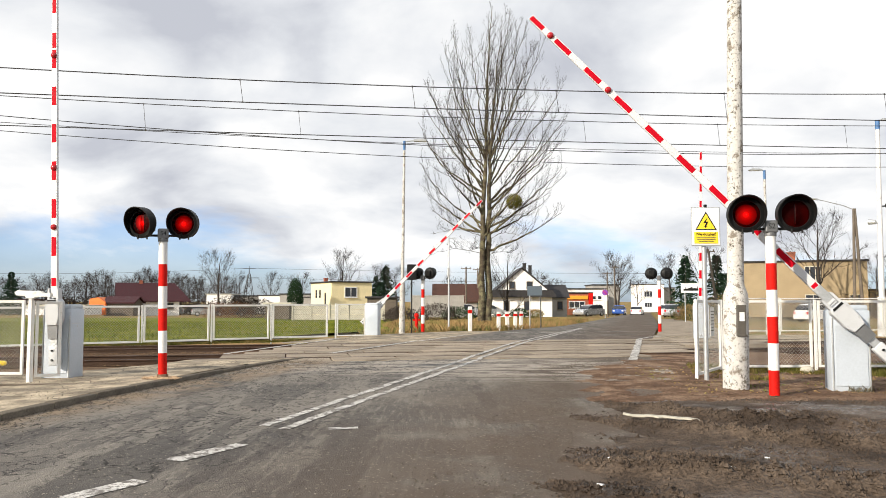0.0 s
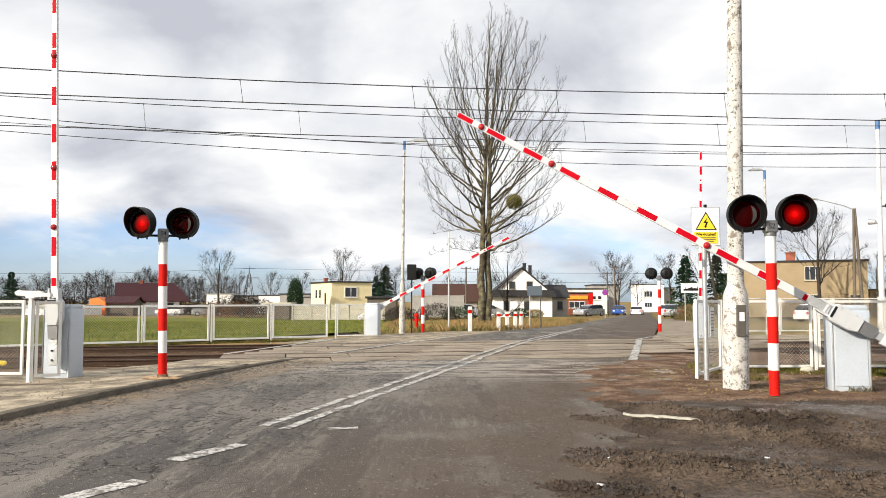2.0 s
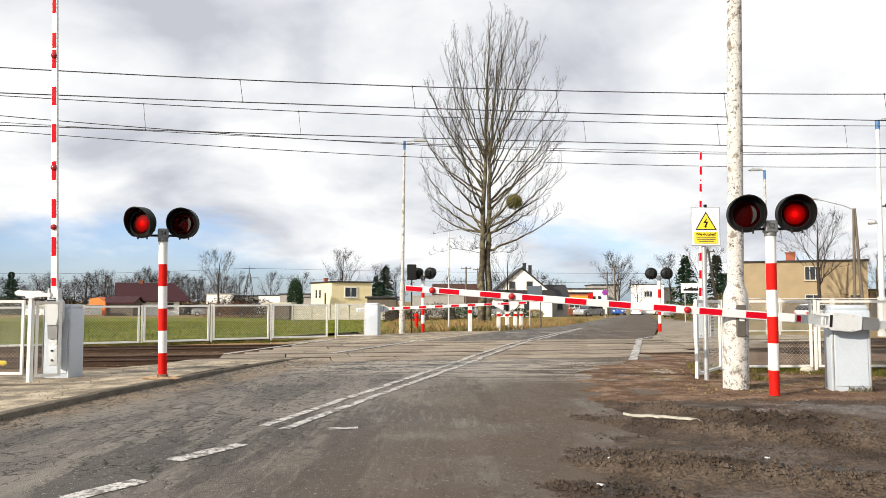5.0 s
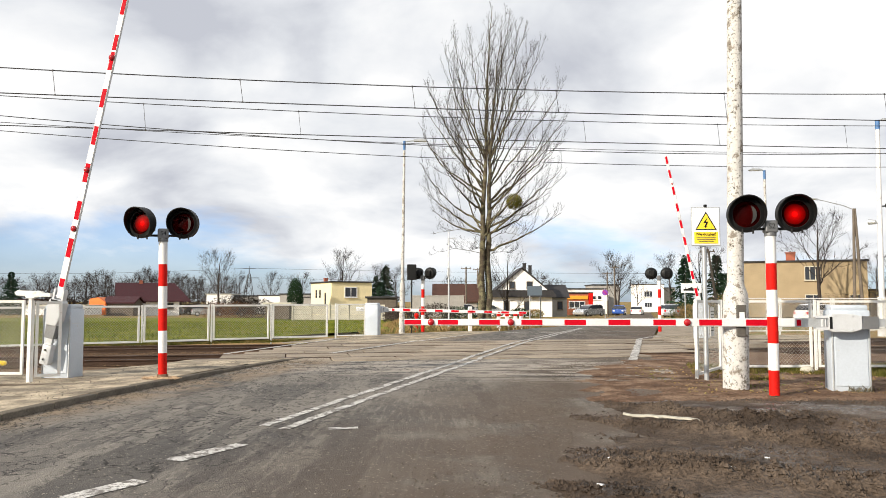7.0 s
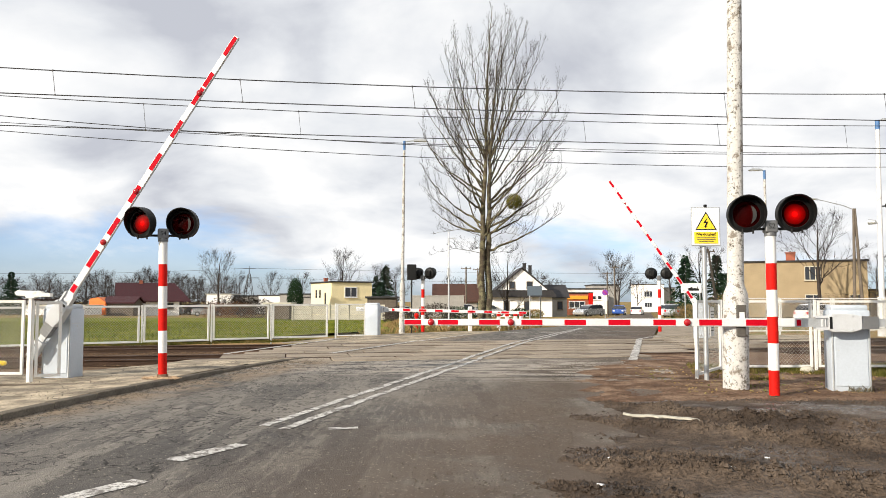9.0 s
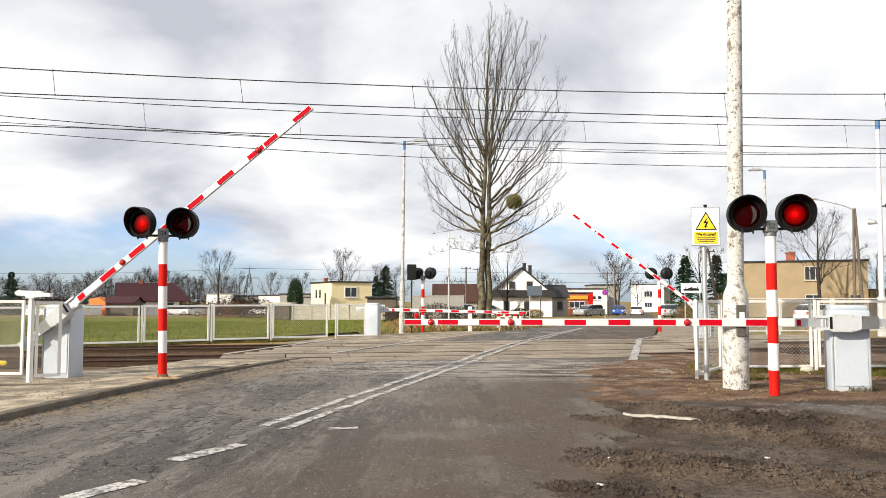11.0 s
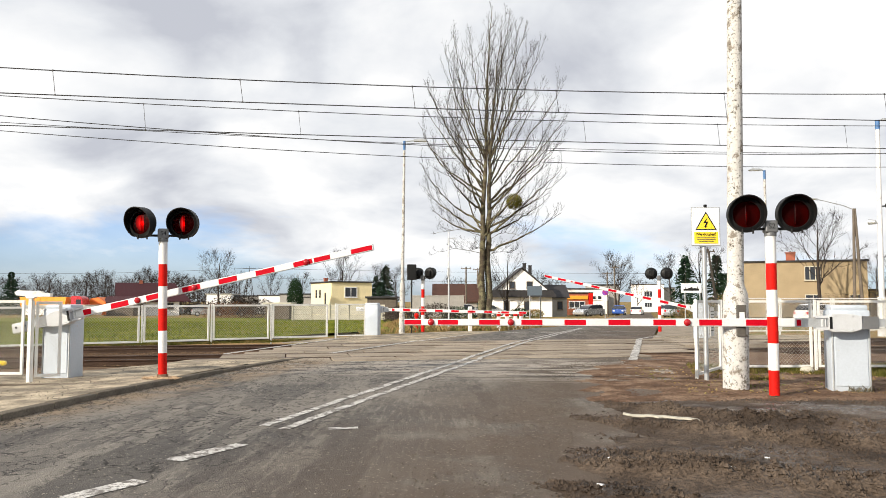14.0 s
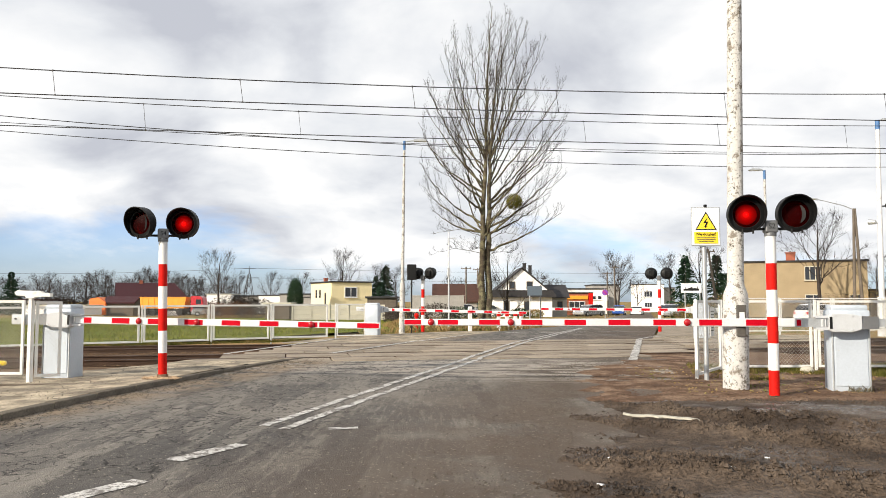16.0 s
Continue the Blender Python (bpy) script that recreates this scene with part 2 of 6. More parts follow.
M = dict(
    asphalt=asphalt_material(),
    old_asphalt=mat("old_asphalt", (0.26, 0.222, 0.168), 0.85, spec=0.1, var=0.38, scale=1.6, fine_scale=40, bump=0.5, col2=(0.37, 0.315, 0.235), dirt=((0.16, 0.135, 0.10), 2.2, 0.56)),
    mud=wet_mud(),
    dirt=mat("dirt", (0.125, 0.078, 0.052), 0.9, spec=0.05, var=0.4, scale=2.0, fine_scale=30, bump=0.8, col2=(0.18, 0.125, 0.088)),
    grass=mat("grass", (0.125, 0.155, 0.020), 0.9, spec=0.03, var=0.3, scale=0.5, fine_scale=9, bump=0.8, col2=(0.17, 0.17, 0.03)),
    dry_grass=mat("dry_grass", (0.33, 0.215, 0.10), 0.95, spec=0.03, var=0.35, scale=0.6, fine_scale=14, bump=0.8, col2=(0.11, 0.12, 0.04)),
    ballast=mat("ballast", (0.17, 0.115, 0.075), 0.9, spec=0.05, var=0.45, scale=5, fine_scale=25, bump=1.0, col2=(0.085, 0.058, 0.04)),
    rail=mat("rail", (0.075, 0.045, 0.03), 0.5, 0.5, var=0.25, scale=4, fine_scale=50),
    deck=mat("deck", (0.30, 0.255, 0.20), 0.85, spec=0.1, var=0.2, scale=1.5, fine_scale=40, bump=0.4, per_object=0.2, col2=(0.19, 0.16, 0.125)),
    kerb=mat("kerb", (0.115, 0.100, 0.080), 0.9, spec=0.1, var=0.25, scale=3, fine_scale=40, bump=0.4, per_object=0.12),
    line=mat("line_paint", (0.52, 0.51, 0.485), 0.7, spec=0.2, var=0.2, scale=3, fine_scale=50, bump=0.3, dirt=((0.15, 0.138, 0.125), 9.0, 0.488), dirt2=((0.14, 0.13, 0.12), 34.0, 0.54)),
    white=mat("white_paint", (0.74, 0.75, 0.76), 0.4, var=0.05, scale=3, fine_scale=40, bump=0.03),
    beam=mat("boom_paint", (0.56, 0.575, 0.59), 0.4, var=0.06, scale=3, fine_scale=40, bump=0.03, dirt=((0.42, 0.42, 0.41), 7, 0.64)),
    post_white=mat("post_white", (0.72, 0.72, 0.71), 0.5, var=0.08, scale=5, fine_scale=50, bump=0.05, dirt=((0.45, 0.42, 0.38), 9, 0.66)),
    red=mat("red_paint", (0.42, 0.002, 0.012), 0.6, spec=0.06, var=0.12, scale=5, fine_scale=40, bump=0.03),
    post_red=mat("post_red", (0.52, 0.012, 0.008), 0.6, spec=0.08, var=0.12, scale=5, fine_scale=40, bump=0.05),
    cabinet=mat("cabinet_paint", (0.44, 0.49, 0.55), 0.4, var=0.05, scale=2, fine_scale=30, bump=0.03, dirt=((0.40, 0.41, 0.41), 3, 0.66)),
    clamp=mat("clamp_paint", (0.46, 0.48, 0.50), 0.45, var=0.06, bump=0.03),
    galv=mat("galvanised_steel", (0.46, 0.48, 0.49), 0.45, 0.6, var=0.12, scale=8, fine_scale=50, bump=0.05),
    fence=mat("fence_paint", (0.70, 0.70, 0.67), 0.5, 0.1, var=0.1, scale=5, fine_scale=50, bump=0.05, dirt=((0.42, 0.38, 0.32), 6, 0.62)),
    wire=mat("mesh_wire", (0.26, 0.25, 0.23), 0.6, 0.2, var=0.1, bump=0),
    # brighter copy of the mesh wire: sunlight on near fences put into its colour
    wire_lit=mat("lit_wire", (0.44, 0.43, 0.39), 0.5, 0.2, var=0.1, bump=0),
    black=mat("black_enamel", (0.006, 0.0065, 0.007), 0.55, spec=0.25, var=0.2, bump=0.03),
    cable=mat("cable", (0.05, 0.05, 0.052), 0.5, 0.3, var=0.1, bump=0),
    pole=mat("limewashed_concrete", (0.52, 0.515, 0.495), 0.85, spec=0.1, var=0.1, scale=4, fine_scale=35, bump=0.5, dirt=((0.21, 0.185, 0.155), 7, 0.545), dirt2=((0.08, 0.072, 0.062), 26, 0.555)),
    pole_clean=mat("painted_steel", (0.68, 0.69, 0.70), 0.5, 0.1, var=0.08, scale=4, fine_scale=35, bump=0.05, dirt=((0.35, 0.32, 0.3), 8, 0.66)),
    blue_steel=mat("blue_steel", (0.05, 0.14, 0.32), 0.5, var=0.1, bump=0.02),
    bark=mat("bark", (0.075, 0.060, 0.044), 0.95, spec=0.1, var=0.35, scale=3, fine_scale=14, bump=0.8, col2=(0.14, 0.13, 0.08)),
    twig=mat("twig", (0.036, 0.028, 0.022), 0.9, spec=0.1, var=0.25, scale=3, fine_scale=20, bump=0.2),
    far_twig=mat("far_twig", (0.046, 0.038, 0.033), 0.95, spec=0.05, var=0.2, scale=1, fine_scale=5, bump=0),
    needle=mat("needles", (0.022, 0.045, 0.026), 0.8, spec=0.1, var=0.4, scale=2, fine_scale=12, bump=0.2),
    hedge=mat("hedge_leaf", (0.02, 0.045, 0.018), 0.8, spec=0.1, var=0.4, scale=2, fine_scale=12, bump=0.2),
    beech=mat("withered_leaf", (0.16, 0.085, 0.045), 0.9, spec=0.05, var=0.35, scale=2, fine_scale=12, bump=0.2),
    mistle=mat("mistletoe_leaf", (0.15, 0.135, 0.02), 0.8, spec=0.1, var=0.4, scale=3, fine_scale=12, bump=0.2),
    yellow_wall=mat("yellow_render", (0.76, 0.67, 0.42), 0.9, spec=0.1, var=0.07, scale=1, fine_scale=12, bump=0.2),
    ochre_wall=mat("ochre_render", (0.31, 0.245, 0.155), 0.9, spec=0.1, var=0.12, scale=0.7, fine_scale=12, bump=0.2),
    white_wall=mat("white_render", (0.86, 0.85, 0.82), 0.9, spec=0.1, var=0.06, scale=1, fine_scale=12, bump=0.2),
    grey_wall=mat("grey_render", (0.32, 0.31, 0.29), 0.9, spec=0.1, var=0.12, scale=1, fine_scale=12, bump=0.2),
    dark_roof=mat("dark_roof_tile", (0.035, 0.034, 0.036), 0.7, spec=0.2, var=0.2, scale=2, fine_scale=12, bump=0.5),
    maroon_roof=mat("maroon_roof_tile", (0.048, 0.016, 0.019), 0.6, spec=0.2, var=0.2, scale=2, fine_scale=8, bump=0.5),
    brown_roof=mat("brown_roof_tile", (0.065, 0.032, 0.024), 0.7, spec=0.2, var=0.2, scale=2, fine_scale=8, bump=0.5),
    brick=mat("chimney_brick", (0.30, 0.09, 0.05), 0.85, var=0.2, scale=3, fine_scale=15, bump=0.4),
    pane=mat("window_glass", (0.03, 0.035, 0.045), 0.08, var=0.1, bump=0),
    concrete=mat("concrete", (0.46, 0.44, 0.37), 0.9, spec=0.1, var=0.1, scale=1.5, fine_scale=20, bump=0.3, per_object=0.05),
    rubble=mat("sandy_rubble", (0.42, 0.30, 0.19), 0.95, spec=0.05, var=0.35, scale=9, fine_scale=50, bump=0.4),
    wood=mat("weathered_wood", (0.13, 0.11, 0.09), 0.9, spec=0.1, var=0.25, scale=3, fine_scale=30, bump=0.4),
    orange=mat("orange_paint", (0.80, 0.18, 0.025), 0.6, var=0.1, bump=0.02),
    yellow=mat("yellow_sign", (0.85, 0.62, 0.03), 0.4, var=0.05, bump=0.01),
    truck_orange=mat("truck_orange", (0.85, 0.33, 0.03), 0.5, var=0.1, bump=0.02),
    car_silver=mat("car_silver", (0.45, 0.47, 0.49), 0.25, 0.5, var=0.04, bump=0),
    car_white=mat("car_white", (0.75, 0.76, 0.78), 0.25, var=0.03, bump=0),
    car_blue=mat("car_blue", (0.03, 0.09, 0.35), 0.25, var=0.05, bump=0),
    car_dark=mat("car_dark", (0.03, 0.032, 0.036), 0.25, var=0.05, bump=0),
    car_red=mat("car_red", (0.45, 0.03, 0.04), 0.3, var=0.05, bump=0),
    rubber=mat("rubber", (0.015, 0.015, 0.015), 0.85, var=0.1, bump=0.05),
    lens=glass("red_lens", (0.55, 0.015, 0.015), 0.5, 0.86),
    hatch_steel=mat("dull_steel", (0.16, 0.165, 0.17), 0.5, 0.5, var=0.1, bump=0.03),
    hatch=mat("hatch_grey", (0.085, 0.078, 0.066), 0.7, var=0.2),
    verge=mat("verge_grass", (0.078, 0.082, 0.018), 0.9, spec=0.03, var=0.4, scale=1.5, fine_scale=9, bump=0.4, col2=(0.15, 0.11, 0.045)),
    bulb=lit_disc(),
    lens_dim=mat("lens_back", (0.045, 0.002, 0.003), 0.4, spec=0.2, var=0.2, bump=0.0),
    boom_lens=mat("boom_lens", (0.34, 0.008, 0.014), 0.2, var=0.1, bump=0),
)


# ---- building helpers ----
def box(bm, x, y, z, sx, sy, sz, rz=0.0, bevel=0.0, rx=0.0, ry=0.0):
    m = pose(x, y, z, rx, ry, rz) @ Matrix.Diagonal((sx, sy, sz, 1))
    r = bmesh.ops.create_cube(bm, size=1.0, matrix=m)
    if bevel:
        es = list({e for v in r["verts"] for e in v.link_edges})
        bmesh.ops.bevel(bm, geom=es, offset=bevel, segments=2, affect="EDGES", profile=0.5)


def tube(bm, a, b, r0, r1=None, seg=12, caps=True):
    a, b = Vector(a), Vector(b)
    d = b - a
    m = Matrix.Translation((a + b) / 2) @ d.to_track_quat("Z", "Y").to_matrix().to_4x4()
    bmesh.ops.create_cone(bm, cap_ends=caps, segments=seg, radius1=r0, radius2=r0 if r1 is None else r1, depth=d.length, matrix=m)


def prism(bm, outline, depth, m=None):
    """An outline in x and z, given depth along y, centred."""
    m = m or Matrix()
    f = [bm.verts.new(m @ Vector((x, -depth / 2, z))) for x, z in outline]
    g = [bm.verts.new(m @ Vector((x, depth / 2, z))) for x, z in outline]
    n = len(f)
    bm.faces.new(f)
    bm.faces.new(g[::-1])
    for i in range(n):
        bm.faces.new((f[i], g[i], g[(i + 1) % n], f[(i + 1) % n]))


def mesh_of(name, bm, material, smooth=False):
    bmesh.ops.recalc_face_normals(bm, faces=bm.faces)
    me = bpy.data.meshes.new(name)
    bm.to_mesh(me)
    bm.free()
    me.materials.append(material)
    if smooth:
        me.polygons.foreach_set("use_smooth", [True] * len(me.polygons))
        try:
            me.set_sharp_from_angle(angle=radians(40))
        except AttributeError:
            pass
    return me


def part(name, bm, material, parent=None, label="", smooth=False, m=None):
    ob = new(name, mesh_of(name, bm, material, smooth))
    if parent:
        ob.parent = parent
    if m is not None:
        ob.matrix_basis = m
    if label:
        tagged(ob, label)
    return ob


def piece(name, me, parent, m):
    ob = new(name, me)
    ob.parent = parent
    ob.matrix_basis = m
    return ob


def thing(name, m, label, category, group="", kind=""):
    e = new(name)
    e.empty_display_size = 0.2
    e.matrix_basis = m
    return tagged(e, label, category, group, kind)


def B():
    return bmesh.new()


def lerp(pts, t):
    """Piecewise value of a table of (t, v)."""
    for (a, va), (b, vb) in zip(pts, pts[1:]):
        if t <= b:
            return va + (vb - va) * max(0, (t - a)) / (b - a)
    return pts[-1][1]


def sheet(name, rows, material, label, category, rough=0.0, across=24, kind="structure"):
    """A ground strip between left and right edges (y, xl, xr, z), lightly uneven."""
    bm, grid = B(), []
    for y, xl, xr, z in rows:
        line = []
        for i in range(across + 1):
            x = xl + (xr - xl) * i / across
            under = 0.055 if name == "road" and 18.2 < y - 0.2 * x < 26.0 else 0.0   # room for the crossing panels
            line.append(bm.verts.new((x, y, z - under + rough * noise.noise((x * 0.7, y * 0.7, 1.0)))))
        grid.append(line)
    for a, b in zip(grid, grid[1:]):
        for i in range(across):
            bm.faces.new((a[i], a[i + 1], b[i + 1], b[i]))
    ob = part(name, bm, material, smooth=True)
    return tagged(ob, label, category, "", kind)


# ---- ground, road, track ----
TRACK = 0.2                       # slope of the rails in the plan
LEFT = [(-60, -6.0), (5, -5.1), (8.7, -4.77), (10.8, -4.57), (15.7, -3.8), (19.7, -2.83), (26.9, -0.7), (33, 1.77), (44.7, 6.8), (70, 13.7), (100, 21.6), (170, 41), (260, 65)]
RIGHT = [(-60, -1.5), (5, 3.2), (10, 3.6), (14.7, 4.3), (18.4, 5.1), (28, 7.3), (40.7, 10.9), (57.8, 15.4), (71, 18.8), (100, 26.2), (170, 44), (260, 69)]


def gz(y):
    """The land falls gently beyond the crossing."""
    return -0.0088 * max(0.0, min(y, 170.0) - 38.0)


def edges(y):
    return lerp(LEFT, y), lerp(RIGHT, y)


bm = B()
rows = [[bm.verts.new((x, y, -0.17 + gz(y))) for x in (-6000, -60, 0, 60, 6000)] for y in (-6000, 0, 38, 80, 130, 170, 6000)]
for a, b in zip(rows, rows[1:]):
    for i in range(4):
        bm.faces.new((a[i], a[i + 1], b[i + 1], b[i]))
ground = tagged(part("ground", bm, M["dry_grass"]), "wide flat ground of dry winter grass and soil", "ground", kind="structure")
fy = list(range(20, 92, 2))
sheet("field", [(y, -150, min(0.56 * (y - 24.3) - 10.6, -2.6 - 0.05 * (y - 36)), gz(y) - 0.06) for y in fy], M["grass"], "green sown field beyond the railway fence", "field", 0.04, 60)
ys = [-60, -30, -10, 0] + [i * 0.5 for i in range(2, 120)] + list(range(60, 262, 4))
road = sheet("road", [(y, *edges(y), 0.012 + gz(y)) for y in ys], M["asphalt"], "worn grey asphalt road with cracks and patches", "road", 0.010, 20)


def rail_y(x, c):
    return c + TRACK * x


RAILS = (19.1, 20.57, 23.6, 25.07)
bed = B()
for x0, x1 in ((-150, 150),):
    n = 220
    lines = []
    for i in range(n + 1):
        x = x0 + (x1 - x0) * i / n
        lines.append([bed.verts.new((x, rail_y(x, c), z + 0.025 * noise.noise((x * 3, c * 5, 0)))) for c, z in ((17.4, -0.13), (18.2, -0.11), (20, -0.12), (22, -0.11), (24.3, -0.12), (26.0, -0.11), (26.8, -0.13))])
    for a, b in zip(lines, lines[1:]):
        for i in range(6):
            bed.faces.new((a[i], a[i + 1], b[i + 1], b[i]))
tagged(part("track_bed", bed, M["ballast"], smooth=True), "brown crushed stone ballast bed under the rails", "ballast", kind="structure")
turn = math.degrees(math.atan(TRACK))
for c in RAILS:
    bm = B()
    prof = [(-0.07, -0.09), (0.07, -0.09), (0.07, -0.075), (0.012, -0.05), (0.012, 0.01), (0.036, 0.025), (0.036, 0.05), (-0.036, 0.05), (-0.036, 0.025), (-0.012, 0.01), (-0.012, -0.05), (-0.07, -0.075)]
    prism(bm, prof, 300, pose(0, 0, 0, 0, 0, 0))
    r = part("rail", bm, M["rail"])
    r.matrix_basis = pose(0, c, -0.026, 0, 0, turn - 90)
    tagged(r, "rusty brown steel railway rail with worn head", "rail", "railway rails")


# ---- barrier machines ----
def barrier_machine(m, length, reds, lights, yoff, label, down_side=1.0):
    """Cabinet with a striped boom on a hinge; the boom points along the thing's x when it is down."""
    th = thing("barrier_machine", m, label, "level crossing barrier", "level crossing barriers")
    bm = B()
    box(bm, 0, 0, 0.57, 0.54, 0.38, 1.22, bevel=0.03)
    body = part("cabinet", bm, M["cabinet"], th, smooth=True)
    bm = B()
    box(bm, 0, 0, 1.21, 0.50, 0.35, 0.08, bevel=0.03)
    part("cap", bm, M["cabinet"], th, smooth=True)
    s = 1 if yoff > 0 else -1
    bm = B()
    box(bm, 0, s * 0.195, 0.52, 0.44, 0.016, 0.86, bevel=0.006)
    door = part("door", bm, M["cabinet"], th)
    for sx in (-1, 1):
        bm = B()
        box(bm, sx * 0.245, s * 0.192, 0.54, 0.022, 0.02, 1.06, bevel=0.005)
        part("corner_strip", bm, M["galv"], th)
        bm = B()
        box(bm, sx * 0.2715, 0, 0.93, 0.006, 0.34, 0.012)
        part("seam", bm, M["clamp"], th)
        bm = B()
        tube(bm, (sx * 0.268, -0.02, 0.88), (sx * 0.278, -0.02, 0.88), 0.014, seg=8)
        part("side_lock", bm, M["galv"], th)
    bm = B()
    tube(bm, (0.17, s * 0.2, 0.6), (0.17, s * 0.212, 0.6), 0.012, seg=8)
    part("lock", bm, M["galv"], door)
    bm = B()
    tube(bm, (0, s * 0.15, 1.0), (0, yoff, 1.0), 0.06, seg=16)
    part("axle", bm, M["galv"], th, smooth=True)
    boom = new("boom")
    boom.parent = th
    boom.empty_display_size = 0.1
    # the beam proper: a flat-sided profile that tapers to the tip
    bm = B()
    prof = [(0.36, -0.062), (length, -0.05), (length, 0.05), (0.36, 0.062)]
    prism(bm, prof, 0.05)
    bmesh.ops.bevel(bm, geom=list(bm.edges), offset=0.008, segments=1, affect="EDGES")
    beam = part("beam", bm, M["beam"], boom)
    for a, b in reds:
        bm = B()
        h = 0.058 - 0.010 * (a / length)
        prism(bm, [(a, -h + 0.012), (b, -h + 0.012), (b, h - 0.012), (a, h - 0.012)], 0.056)
        part("red_band", bm, M["red"], beam)
    for x in lights:
        bm = B()
        bmesh.ops.create_uvsphere(bm, u_segments=14, v_segments=8, radius=0.052, matrix=pose(x, s * 0.035, 0) @ Matrix.Diagonal((1, 0.75, 1, 1)))
        box(bm, x, 0, 0, 0.07, 0.075, 0.05, bevel=0.01)
        part("boom_light", bm, M["boom_lens"], beam, smooth=True)
    # hinge clamp and counterweight arm
    bm = B()
    prism(bm, [(-0.10, -0.095), (0.02, -0.135), (0.30, -0.135), (0.34, -0.10), (0.34, 0.10), (0.30, 0.135), (0.02, 0.12), (-0.10, 0.095)], 0.17)
    bmesh.ops.bevel(bm, geom=list(bm.edges), offset=0.012, segments=1, affect="EDGES")
    part("hinge_clamp", bm, M["clamp"], boom)
    for zz in (-0.082, 0.082):
        bm = B()
        prism(bm, [(0.26, zz - 0.022), (0.50, zz - 0.016), (0.53, zz), (0.50, zz + 0.016), (0.26, zz + 0.022)], 0.10)
        part("clamp_finger", bm, M["clamp"], boom)
    # black strip laid on the clamp face: shade of a gap, put in as colour
    bm = B()
    box(bm, 0.315, s * 0.087, 0, 0.035, 0.01, 0.17)
    part("clamp_slot", bm, M["black"], boom)
    for xx in (0.03, 0.25):
        for zz in (-0.1, 0.095):
            bm = B()
            tube(bm, (xx, s * 0.08, zz), (xx, s * 0.094, zz), 0.011, seg=8)
            part("bolt", bm, M["galv"], boom)
    bm = B()
    prism(bm, [(-0.32, -0.085), (-0.08, -0.095), (-0.08, 0.095), (-0.32, 0.085)], 0.12)
    part("rear_channel", bm, M["hatch_steel"], boom)
    bm = B()
    box(bm, 0.40, 0, 0, 0.03, 0.07, 0.13, bevel=0.006)
    part("clamp_band", bm, M["galv"], boom)
    if s > 0:
        bm = B()
        prism(bm, [(0.44, -0.064), (0.69, -0.063), (0.69, 0.063), (0.44, 0.064)], 0.057)
        part("steel_sleeve", bm, M["galv"], boom)
    bm = B()
    prism(bm, [(-0.10, -0.065), (-0.10, 0.065), (-0.62, 0.05), (-0.62, -0.05)], 0.055)
    part("counterweight_arm", bm, M["galv"], boom)
    bm = B()
    box(bm, -0.60, 0, -0.01, 0.34, 0.13, 0.17, bevel=0.02)
    part("counterweight", bm, M["clamp"], boom, smooth=True)
    for x in (-0.68, -0.52):
        bm = B()
        tube(bm, (x, -0.085, 0), (x, 0.085, 0), 0.018, seg=8)
        part("weight_bolt", bm, M["black"], boom)
    return th, boom


R_LEN, L_LEN = 6.56, 5.65
machine_r, boom_r = barrier_machine(pose(5.89, 11.72, 0.0, 0, 0, 169), R_LEN, [(0.70, 0.76)] + [(1.13 + i * 0.652, 1.45 + i * 0.652) for i in range(8)] + [(6.28, 6.55)], (2.27, 4.87, 6.12), 0.33, "white barrier cabinet with red and white boom beside muddy verge")
machine_l, boom_l = barrier_machine(pose(-6.54, 13.84, 0.0, 0, 0, -10), L_LEN, [(0.56, 0.70)] + [(1.07 + i * 0.648, 1.39 + i * 0.648) for i in range(6)] + [(4.66, 4.93), (5.28, 5.63)], (1.56, 2.58, 4.53), -0.33, "white barrier cabinet with boom beside the paved footway")
machine_fl, boom_fl = barrier_machine(pose(-2.72, 31.0, 0.0, 0, 0, -14), 5.95, [(0.5 + i * 0.64, 0.8 + i * 0.64) for i in range(8)] + [(5.65, 5.93)], (4.9,), 0.3, "white barrier cabinet beyond the tracks beside the verge")
machine_fr, boom_fr = barrier_machine(pose(9.2, 28.6, 0.0, 0, 0, 166), 5.75, [(0.5 + i * 0.63, 0.8 + i * 0.63) for i in range(8)] + [(5.45, 5.73)], (4.7,), -0.3, "white barrier cabinet beyond the tracks behind the fence")


